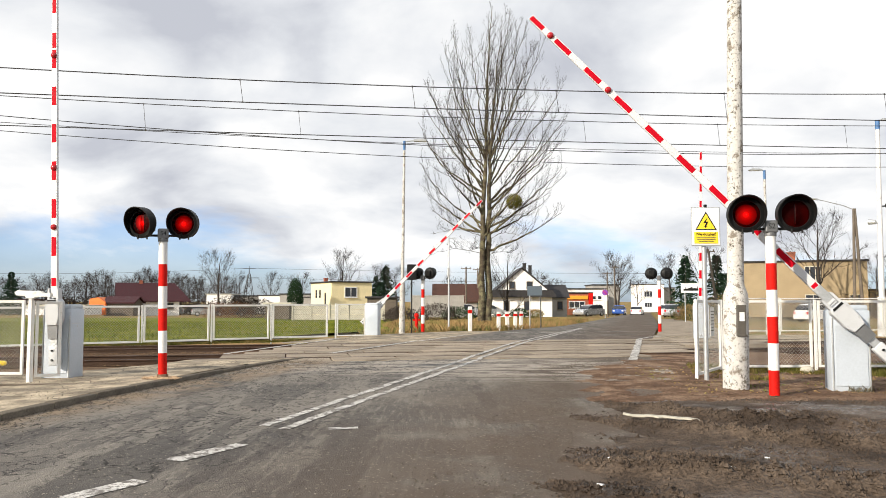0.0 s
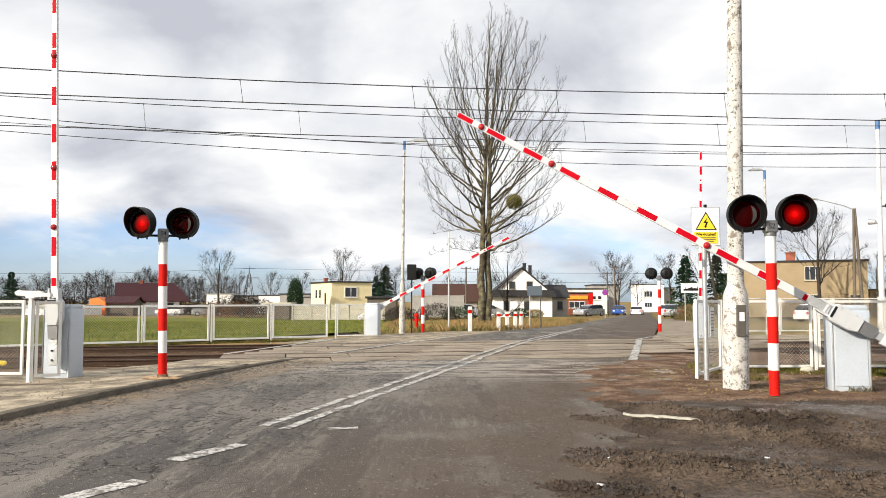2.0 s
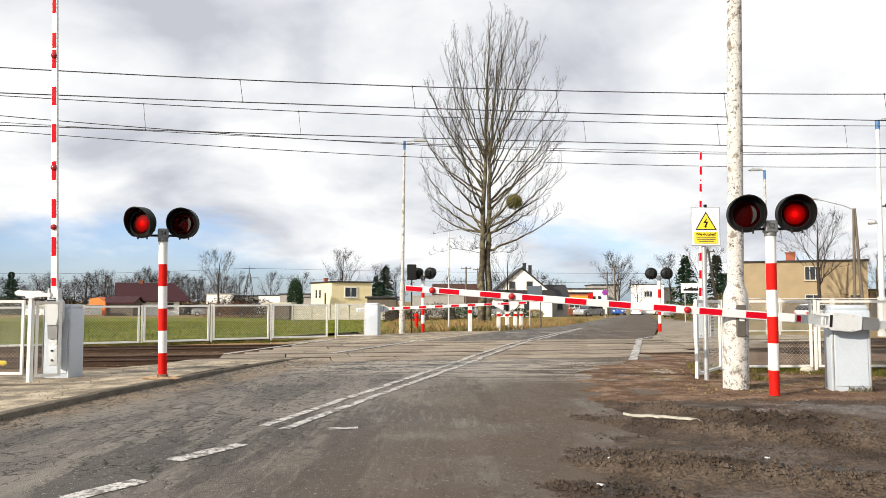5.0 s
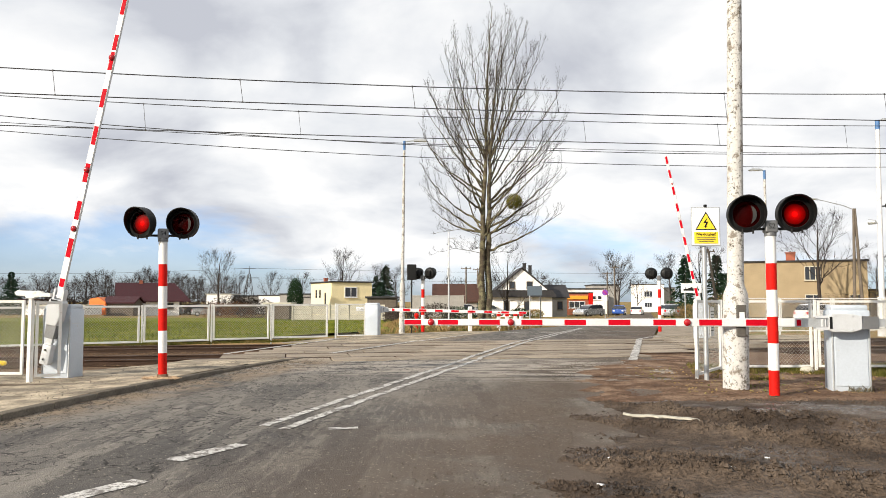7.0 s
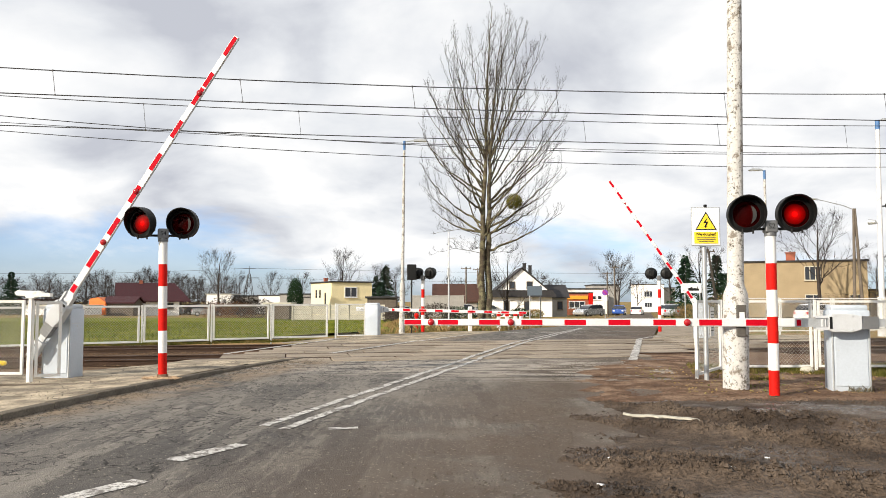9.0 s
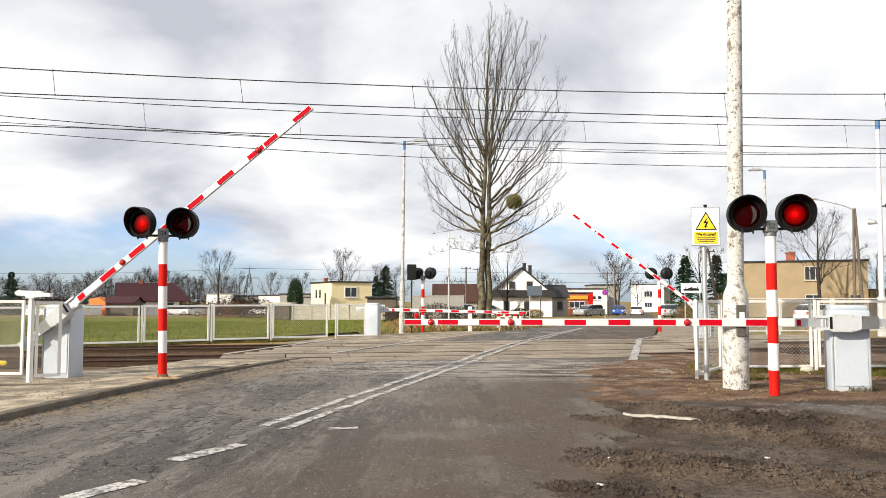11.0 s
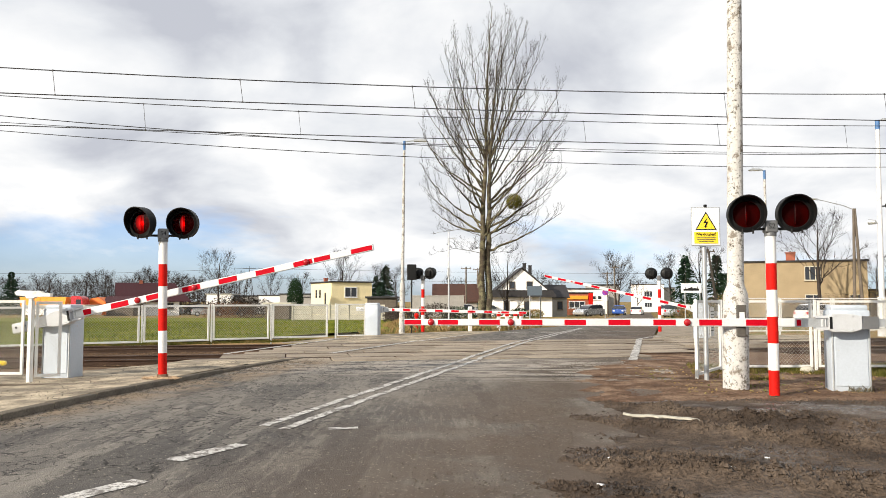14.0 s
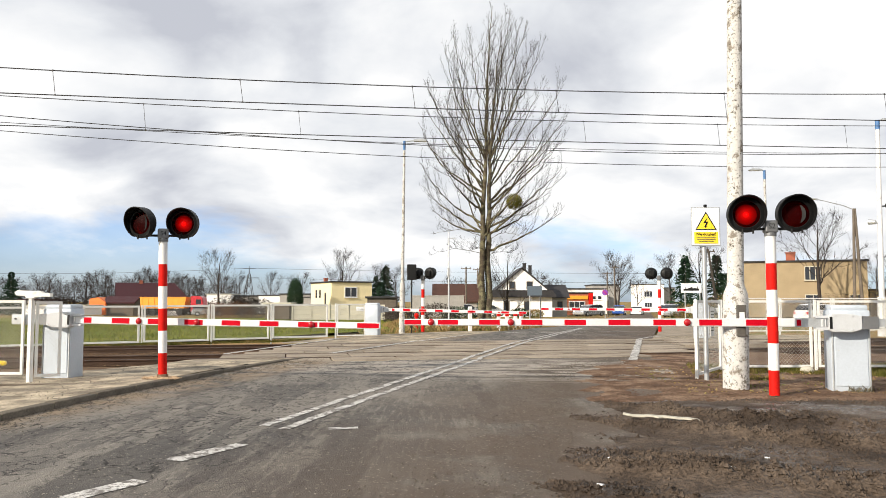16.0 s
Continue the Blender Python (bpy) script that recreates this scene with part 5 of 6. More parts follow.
for z, w in ((8.6, 2.4), (11.0, 1.7)):
    tube(bm, (-w, 0, z), (w, 0, z), 0.09, seg=5)
part("crossarm", bm, M["cable"], pyl)

for far_x in (-150.0, 150.0):
    copy_thing(pyl, pose(far_x, 215, -1.4))
for arm, z, far_x in ((2.4, 7.2, -150.0), (1.7, 9.6, -150.0), (2.4, 7.2, 150.0), (1.7, 9.6, 150.0)):
    out = -1 if far_x < 0 else 1
    a, b = Vector((-48.5 + out * arm, 200, z)), Vector((far_x - out * arm, 215, z))
    pts = [a.lerp(b, i / 24) - Vector((0, 0, 4.2 * (i / 24) * (1 - i / 24))) for i in range(25)]
    tagged(part("power_line", wire_tube(pts, 0.03, 4), M["cable"]), "thin high power line hung from the pylon", "power line", "power lines")
notice = thing("notice_plate", pose(4.66, 13.98, 0.95, 0, 0, 58), "pale weathered notice plate wired to the fence", "notice")
bm = B()
box(bm, 0, -0.03, 0, 0.26, 0.006, 0.5, bevel=0.002)
board = part("plate", bm, M["fence"], notice)
for k in range(7):
    bm = B()
    box(bm, 0, -0.036, 0.18 - k * 0.055, 0.2 - 0.02 * (k % 3), 0.003, 0.014)
    part("text_bar", bm, M["hatch"], board)
tee = thing("boom_rest", pose(-6.66, 12.95, 0), "white steel rest bar on a post by the fence", "boom rest")
bm = B()
box(bm, 0, 0, 0.68, 0.06, 0.06, 1.4, bevel=0.008)
part("post", bm, M["fence"], tee)
bm = B()
prism(bm, [(-0.22, 0.05), (-0.25, 0.10), (-0.2, 0.13), (0.16, 0.12), (0.2, 0.09), (0.33, 0.08), (0.33, 0.03), (0.1, 0.03), (0.05, 0), (-0.05, 0), (-0.08, 0.04)], 0.1, pose(0, 0, 1.35))
part("rest_bar", bm, M["fence"], tee)


# ---- trees ----
def strand(p, d, length, r, n, lift, wob, rng, inside=None):
    """A tapering bent limb as a list of (point, radius); it ends at the crown's outline."""
    pts = [(p.copy(), r)]
    d = d.normalized()
    for i in range(n):
        d = (d + Vector((rng.uniform(-wob, wob), rng.uniform(-wob, wob), rng.uniform(-wob, wob) + lift))).normalized()
        p = p + d * (length / n)
        pts.append((p.copy(), r * (1 - 0.86 * (i + 1) / n)))
        if inside and i > 0 and not inside(p):
            break
    return pts


def at(pts, f):
    k = f * (len(pts) - 1)
    i = min(int(k), len(pts) - 2)
    u = k - i
    return pts[i][0].lerp(pts[i + 1][0], u), pts[i][1] + (pts[i + 1][1] - pts[i][1]) * u, (pts[i + 1][0] - pts[i][0]).normalized()


def limbs_mesh(name, strands, material):
    verts, faces = [], []
    for pts, sides in strands:
        ring0 = None
        for i, (p, r) in enumerate(pts):
            d = (pts[min(i + 1, len(pts) - 1)][0] - pts[max(i - 1, 0)][0]).normalized()
            u = d.orthogonal().normalized()
            v = d.cross(u)
            k0 = len(verts)
            for s in range(sides):
                a = 2 * math.pi * s / sides
                verts.append(tuple(p + (u * math.cos(a) + v * math.sin(a)) * max(r, 0.002)))
            if ring0 is not None:
                for s in range(sides):
                    faces.append((ring0 + s, ring0 + (s + 1) % sides, k0 + (s + 1) % sides, k0 + s))
            ring0 = k0
    me = bpy.data.meshes.new(name)
    me.from_pydata(verts, [], faces)
    me.materials.append(material)
    me.polygons.foreach_set("use_smooth", [True] * len(me.polygons))
    return me


def side_dir(d, angle, rng):
    u = d.orthogonal().normalized()
    u.rotate(Matrix.Rotation(rng.uniform(0, 6.283), 3, d))
    return (d * math.cos(angle) + u * math.sin(angle)).normalized()


def sprout(limb, count, lo, hi, ang, r, n, lift, wob, rng, from_f=0.25, inside=None):
    out = []
    for k in range(count):
        f = from_f + (0.97 - from_f) * (k + rng.random()) / count
        p, rr, d = at(limb, f)
        out.append(strand(p, side_dir(d, radians(rng.uniform(*ang)), rng), rng.uniform(lo, hi) * (1.15 - 0.6 * f), min(r, max(0.008, rr * 0.7)), n, lift, wob, rng, inside))
    return out


def bare_tree(name, h, wide, start, limbs, twigs, twiglets, seed, bark, twig, thin=1.0, stems=None, upright=0.2, label="", category="tree", m=None, belly=0.55, open_low=(40, 62), top=26):
    """A leafless tree: stems, limbs, twigs and twiglets kept within an egg-shaped crown."""
    rng = random.Random(seed)
    low = h * start * 0.8

    def inside(p):
        f = (p.z - low) / (h - low)
        if f < -0.1 or f > 1:
            return False
        g = (1 - f) / (1 - belly) if f > belly else 0.80 + 0.20 * f / belly
        edge = wide * math.sqrt(max(0.0, 1 - (1 - min(g, 1)) ** 2)) * (1 + 0.12 * noise.noise((p.x * 0.5, p.y * 0.5, p.z * 0.6 + seed)))
        return math.hypot(p.x, p.y) < edge

    trunk, first, second, third = [], [], [], []
    for p, d, length, r in (stems or [(Vector((0, 0, -0.3)), Vector((0.02, 0, 1)), h * 0.92, h * 0.022)]):
        st = strand(p, d, length, r, 14, 0.02, 0.035, rng)
        trunk.append((st, 10))
        for k in range(limbs):
            f = start + (0.96 - start) * ((k + rng.random()) / limbs) ** 1.35
            q, rr, dd = at(st, f)
            tilt = open_low[1] + (top - open_low[1]) * f + rng.uniform(-10, 8)
            first.append(strand(q, side_dir(Vector((0, 0, 1)), radians(tilt), rng), h * 0.62 * rng.uniform(0.8, 1.1), rr * rng.uniform(0.24, 0.42), 14, upright * 0.40, 0.085, rng, inside))
    for a in first:
        ln = sum((a[i + 1][0] - a[i][0]).length for i in range(len(a) - 1))
        second += sprout(a, twigs, ln * 0.22, ln * 0.48, (20, 46), 0.022 * thin, 7, upright * 0.36, 0.11, rng, 0.22, inside)
    for b in second:
        third += sprout(b, twiglets, 0.35 * thin, 1.0 * thin, (20, 50), 0.0065 * thin, 3, 0.10, 0.16, rng, 0.2)
    th = thing(name, m or Matrix(), label, category)
    tr = new("trunk", limbs_mesh("trunk", trunk + [(s, 7) for s in first], bark))
    cr = new("crown", limbs_mesh("crown", [(s, 4) for s in second] + [(s, 3) for s in third], twig))
    tr.parent = cr.parent = th
    return th


def arc(p, d, q, n, r0, r1, rng, wob=0.05):
    """A limb from p that leaves along d and bends to q: a list of (point, radius)."""
    reach = (q - p).length
    c = p + d.normalized() * reach * 0.55
    pts = []
    for i in range(n + 1):
        t = i / n
        v = p * (1 - t) ** 2 + c * 2 * t * (1 - t) + q * t * t
        if 0 < i:
            v = v + Vector((rng.uniform(-1, 1), rng.uniform(-1, 1), rng.uniform(-1, 1))) * wob * reach / n
        pts.append((v, r0 + (r1 - r0) * t ** 0.8))
    return pts


def poplar_tree(m, label, seed=5):
    """A tall twin-stemmed poplar: boughs sweep up to the edge of the crown, fine twigs fan out from them."""
    rng = random.Random(seed)
    edge = [(3.8, 1.6), (5.0, 2.6), (6.6, 4.1), (8.5, 4.9), (10.5, 5.2), (14.0, 5.25), (15.8, 5.2), (17.6, 4.6), (20.0, 3.0), (21.8, 0.6)]
    mid = 0.74

    def room(v):
        return lerp(edge, v.z) * (1 + 0.10 * noise.noise((v.x * 0.5, v.y * 0.5, v.z * 0.7))) - math.hypot(v.x - mid, v.y)

    stems = [arc(Vector((-0.26, 0, -0.4)), Vector((0.02, 0, 1)), Vector((0.55, 0.1, 21.6)), 22, 0.27, 0.012, rng, 0.06),
             arc(Vector((0.28, 0.2, -0.4)), Vector((-0.02, 0, 1)), Vector((1.15, -0.3, 19.6)), 22, 0.27, 0.012, rng, 0.08)]
    boughs = []
    count = 46
    for k in range(count):
        f = k / (count - 1)
        zt = 7.4 + 13.8 * f ** 0.85 + rng.uniform(-0.3, 0.3)
        za = max(4.4, 4.4 + (zt - 6.6) * 0.50 + rng.uniform(-1.0, 1.0))
        a = 2.39996 * k + rng.uniform(-0.5, 0.5)
        side = stems[1] if math.cos(a) > rng.uniform(-0.4, 0.4) else stems[0]
        p, rr, _ = at(side, (za + 0.4) / (side[-1][0].z + 0.4))
        out = lerp(edge, zt) * rng.uniform(0.84, 1.0)
        q = Vector((mid + math.cos(a) * out, math.sin(a) * out, zt))
        flat = math.degrees(math.atan2(out, zt - za))
        tilt = radians(flat * 1.22 + rng.uniform(-5, 8))
        d = Vector((math.cos(a) * math.sin(tilt), math.sin(a) * math.sin(tilt), math.cos(tilt)))
        boughs.append(arc(p, d, q, 14, min(rr * 0.6, 0.095 - 0.045 * f), 0.009, rng, 0.17))
    # thin drooping shoots low on the trunks
    for k in range(9):
        a = rng.uniform(0, 6.283)
        p, rr, _ = at(stems[k % 2], rng.uniform(0.20, 0.32))
        out = rng.uniform(2.2, 4.0)
        boughs.append(arc(p, Vector((math.cos(a), math.sin(a), 0.5)), p + Vector((math.cos(a) * out, math.sin(a) * out, rng.uniform(-0.5, 0.7))), 10, 0.026, 0.006, rng, 0.14))

    def offshoots(parent, n, share, spread, r0, r1, seg, from_f, least):
        out = []
        ln = sum((parent[i + 1][0] - parent[i][0]).length for i in range(len(parent) - 1))
        for k in range(n):
            f = from_f + (0.98 - from_f) * (k + rng.random()) / n
            p, rr, d = at(parent, f)
            go = side_dir(d, radians(rng.uniform(*spread)), rng)
            go = (go + Vector((0, 0, 0.30))).normalized()
            size = max(least, ln * share * rng.uniform(0.55, 1.1) * (1.15 - 0.75 * f))
            q = p + go * size + Vector((0, 0, size * 0.22))
            if room(q) < 0:
                size *= 0.45
                q = p + go * size + Vector((0, 0, size * 0.3))
            out.append(arc(p, go, q, seg, min(rr * 0.75, r0), r1, rng, 0.14))
        return out

    branches, shoots, twigs = [], [], []
    for b in boughs:
        branches += offshoots(b, 9, 0.34, (18, 36), 0.020, 0.005, 7, 0.22, 0.8)
    for st in stems:
        branches += offshoots(st, 12, 0.11, (25, 45), 0.022, 0.005, 7, 0.55, 0.8)
    for b in branches:
        shoots += offshoots(b, 5, 0.42, (22, 46), 0.0085, 0.0035, 4, 0.25, 0.4)
    for b in shoots:
        twigs += offshoots(b, 3, 0.40, (25, 55), 0.0048, 0.0035, 2, 0.3, 0.18)
    th = thing("poplar_tree", m, label, "tree")
    for st in stems:
        ob = new("trunk", limbs_mesh("trunk", [(st, 12)], M["bark"]))
        ob.parent = th
    for b in boughs:
        ob = new("bough", limbs_mesh("bough", [(b, 7)], M["bark"]))
        ob.parent = th
    cr = new("crown", limbs_mesh("crown", [(b, 4) for b in branches] + [(b, 3) for b in shoots + twigs], M["twig"]))
    cr.parent = th
    return th


poplar = poplar_tree(pose(2.78, 53.4, gz(53.4)), "tall bare twin-stemmed poplar with upswept branches")


def leaf_ball(name, m, r, count, leaf, material, label, category, squash=(1, 1, 1), seed=1):
    """A loose clump of small leaves round twigs."""
    rng = random.Random(seed)
    verts, faces = [], []
    for _ in range(count):
        d = Vector((rng.gauss(0, 1), rng.gauss(0, 1), rng.gauss(0, 1))).normalized() * r * (0.45 + 0.62 * rng.random() ** 0.5) * (1 + 0.22 * noise.noise((_ * 0.7, 2.0, seed)))
        p = Vector((d.x * squash[0], d.y * squash[1], d.z * squash[2]))
        a, b = Vector((rng.gauss(0, 1), rng.gauss(0, 1), rng.gauss(0, 1))).normalized(), Vector((rng.gauss(0, 1), rng.gauss(0, 1), rng.gauss(0, 1))).normalized()
        i, s = len(verts), leaf * rng.uniform(0.5, 1.2)
        verts += [tuple(p - a * s), tuple(p + b * s * 0.4), tuple(p + a * s), tuple(p - b * s * 0.4)]
        faces.append((i, i + 1, i + 2, i + 3))
    me = bpy.data.meshes.new(name)
    me.from_pydata(verts, [], faces)
    me.materials.append(material)
    ob = new(name, me)
    ob.matrix_basis = m
    return tagged(ob, label, category)


leaf_ball("mistletoe", pose(4.75, 53.0, 7.95), 0.5, 1500, 0.09, M["mistle"], "round olive green mistletoe ball in the branches", "mistletoe")

variants = [bare_tree("bare_tree", 8.0, w, 0.34, 13, 10, 7, s, M["far_twig"], M["far_twig"], 1.25, None, 0.10, "bare winter tree behind the field", m=pose(x, y, gz(y)), belly=0.5, open_low=(50, 75)) for s, w, x, y in ((3, 3.4, -41.0, 150), (4, 3.5, -36.4, 130), (5, 3.7, -26.6, 150))]
for ob, k in zip(variants, (0.85, 1.28, 0.95)):
    ob.scale = (k, k, k)
rng = random.Random(8)


def plant(px_x, y, s, k, label="bare winter tree behind the houses"):
    ob = copy_thing(variants[k % 3], pose(px_x, y, gz(y) - 0.1, 0, 0, rng.uniform(0, 360)))
    ob.scale = (s, s, s)
    return tagged(ob, label, "tree", "bare background trees")


for ob in variants:
    tagged(ob, group="bare background trees")
# the wood line behind the field
for i in range(40):
    y = rng.uniform(150, 185)
    x = (-0.60 + i * 0.0088 + rng.uniform(-0.006, 0.006)) * y
    plant(x, y, rng.uniform(0.72, 1.05), i)
# denser crowns behind the maroon house
for far, s, k in ((-0.438, 1.05, 0), (-0.424, 1.1, 1), (-0.413, 0.98, 2), (-0.374, 1.15, 0), (-0.363, 1.1, 2), (-0.342, 1.08, 1), (-0.328, 1.0, 0), (-0.501, 0.9, 1), (-0.477, 0.86, 2), (-0.215, 1.05, 0), (-0.305, 0.85, 2), (-0.262, 0.8, 1)):
    plant(far * 165, 165, s, k, "dense bare tree beyond the far houses")
for x, y, s, k in ((-14.3, 112, 1.12, 0), (-15.8, 118, 0.8, 1), (13.8, 128, 0.92, 2), (16.5, 133, 0.8, 0), (8.5, 128, 0.8, 1), (6.5, 122, 0.72, 1), (28.6, 132, 1.28, 2), (30.2, 138, 1.1, 0), (39.6, 84, 1.4, 1), (46.5, 86, 0.85, 2), (31.0, 96, 1.1, 0), (28.0, 98, 0.95, 1), (-9.5, 118, 0.9, 0), (-6.5, 112, 0.85, 1), (50, 84, 0.9, 0), (19.5, 140, 0.75, 1), (1.5, 124, 0.75, 2), (36.5, 150, 0.8, 1)):
    plant(x, y, s, k)
tagged(bare_tree("young_tree", 5.0, 2.6, 0.12, 9, 7, 4, 21, M["twig"], M["far_twig"], 0.9, None, 0.16, "small bare tree leaning by the poplar", m=pose(4.4, 55.0, gz(55))), group="bare background trees")


def conifer(m, h, w, label, seed=1, tiers=44):
    rng = random.Random(seed)
    th = thing("spruce_tree", m, label, "conifer")
    bm = B()
    tube(bm, (0, 0, -0.2), (0, 0, h * 0.97), h * 0.018, 0.01, seg=7)
    part("trunk", bm, M["bark"], th)
    verts, faces = [], []
    for t in range(tiers):
        f = t / tiers
        reach = 0.64 * w * (1 - f)
        for b in range(9):
            a = rng.uniform(0, 6.283)
            z = h * (0.06 + 0.93 * f) + rng.uniform(-0.03, 0.03) * h
            rr = reach * rng.uniform(0.7, 1.12) + 0.05
            for s in range(7):
                g = (s + rng.random()) / 7
                p = Vector((math.cos(a) * rr * g, math.sin(a) * rr * g, z - 0.28 * rr * g + 0.10 * rr * g * g))
                i = len(verts)
                sz = h * 0.03 * (0.6 + rng.random())
                e = Vector((rng.gauss(0, 1), rng.gauss(0, 1), rng.gauss(-0.5, 0.6))).normalized() * sz
                o = Vector((math.cos(a), math.sin(a), -0.3)) * sz * 0.9
                verts += [tuple(p), tuple(p + o + e * 0.5), tuple(p + o * 1.4), tuple(p + o * 0.6 - e * 0.6)]
                faces.append((i, i + 1, i + 2, i + 3))
    me = bpy.data.meshes.new("crown")
    me.from_pydata(verts, [], faces)
    me.materials.append(M["needle"])
    ob = new("crown", me)
    ob.parent = th
    return th


for x, y, h, w, sd in ((-70.2, 130, 7.1, 4.0, 1), (-8.2, 115, 7.3, 3.6, 2), (-9.8, 117, 5.8, 2.4, 3), (28.8, 95, 7.3, 3.9, 4), (33.2, 97, 7.6, 3.4, 5), (36.0, 102, 5.6, 3.6, 6), (5.3, 104, 3.4, 2.6, 7)):
    conifer(pose(x, y, gz(y)), h, w, "dark green spruce beside the houses", sd)
for i in range(14):
    y = 148 + 3 * (i % 3)
    leaf_ball("thicket", pose((-0.58 + i * 0.026) * y, y, gz(y) + 1.0), 2.6, 1500, 0.28, M["far_twig"], "dark leafless thicket below the wood line", "thicket", (1.7, 0.6, 0.8 + 0.12 * (i % 4)), i)
leaf_ball("thuja_bush", pose(-18.45, 100, 1.75), 1.2, 11000, 0.10, M["hedge"], "dense dark green thuja bush beside yellow house", "bush", (0.8, 0.8, 1.95), 5)
for x, y, r, mt, sd in ((-26.6, 95, 1.5, "beech", 1), (-24.6, 96, 1.6, "beech", 2), (-22.6, 95, 1.4, "far_twig", 19), (6.1, 104, 1.2, "hedge", 4), (19.9, 64, 1.2, "dry_grass", 5), (26.0, 84, 1.7, "hedge", 6), (15.5, 120, 2.0, "dry_grass", 7), (18.0, 122, 2.2, "dry_grass", 8), (-3.2, 60, 1.0, "far_twig", 9), (-0.4, 58, 1.2, "far_twig", 10), (1.2, 62, 1.0, "hedge", 11), (27.8, 78, 2.2, "dry_grass", 12), (38.3, 78, 2.2, "far_twig", 13), (41.5, 79, 2.6, "dry_grass", 14), (47.0, 80, 2.4, "far_twig", 15), (33.0, 74, 1.6, "far_twig", 16), (9.5, 100, 0.9, "hedge", 17), (11.6, 101, 0.8, "dry_grass", 18)):
    leaf_ball("shrub", pose(x, y, gz(y) + r * 0.35), r, 3600, 0.075, M[mt], "tangled winter shrub near the houses", "shrub", (1.3, 1, 0.75), sd)


# ---- houses ----
def window(parent, x, y, z, w, h, frame_mat, bars=1):
    """A framed window: one mitred frame, mullions, sill and pane."""
    t = 0.09
    bm = B()
    loops = []
    for yy in (y - 0.04, y + 0.04):
        for k in (0.0, t):
            loops.append([bm.verts.new((x + sx * (w / 2 - k), yy, z + sz * (h / 2 - k))) for sx, sz in ((-1, -1), (1, -1), (1, 1), (-1, 1))])
    fo, fi, bo, bi = loops
    for a, b in ((fo, fi), (fi, bi), (bi, bo), (bo, fo)):
        for k in range(4):
            bm.faces.new((a[k], a[(k + 1) % 4], b[(k + 1) % 4], b[k]))
    win = part("window", bm, frame_mat, parent)
    for i in range(bars):
        bm = B()
        box(bm, x - w / 2 + w * (i + 1) / (bars + 1), y, z, t * 0.8, 0.07, h - 2 * t)
        part("mullion", bm, frame_mat, win)
    bm = B()
    box(bm, x, y - 0.06, z - h / 2 - 0.04, w + 0.15, 0.18, 0.05)
    part("sill", bm, frame_mat, win)
    bm = B()
    box(bm, x, y + 0.02, z, w - t, 0.03, h - t)
    part("pane", bm, M["pane"], win)
    return win


def chimney(parent, x, y, z, s=0.5, h=0.9, mt="brick"):
    bm = B()
    box(bm, x, y, z + h / 2, s, s, h)
    box(bm, x, y, z + h, s * 1.2, s * 1.2, 0.1)
    part("chimney", bm, M[mt], parent)


def flat_house(m, w, d, h, wall, label, wins, chim=(), roof="dark_roof", trim="white"):
    th = thing("house", m, label, "house")
    bm = B()
    box(bm, 0, d / 2, h / 2, w, d, h)
    part("wall", bm, wall, th)
    bm = B()
    box(bm, 0, d / 2, h + 0.09, w + 0.4, d + 0.4, 0.18, bevel=0.02)
    part("roof", bm, M[roof], th)
    for x, z, ww, hh, n in wins:
        window(th, x, -0.03, z, ww, hh, M[trim], n)
    for x, y, s, ch in chim:
        chimney(th, x, y, h + 0.1, s, ch)
    return th


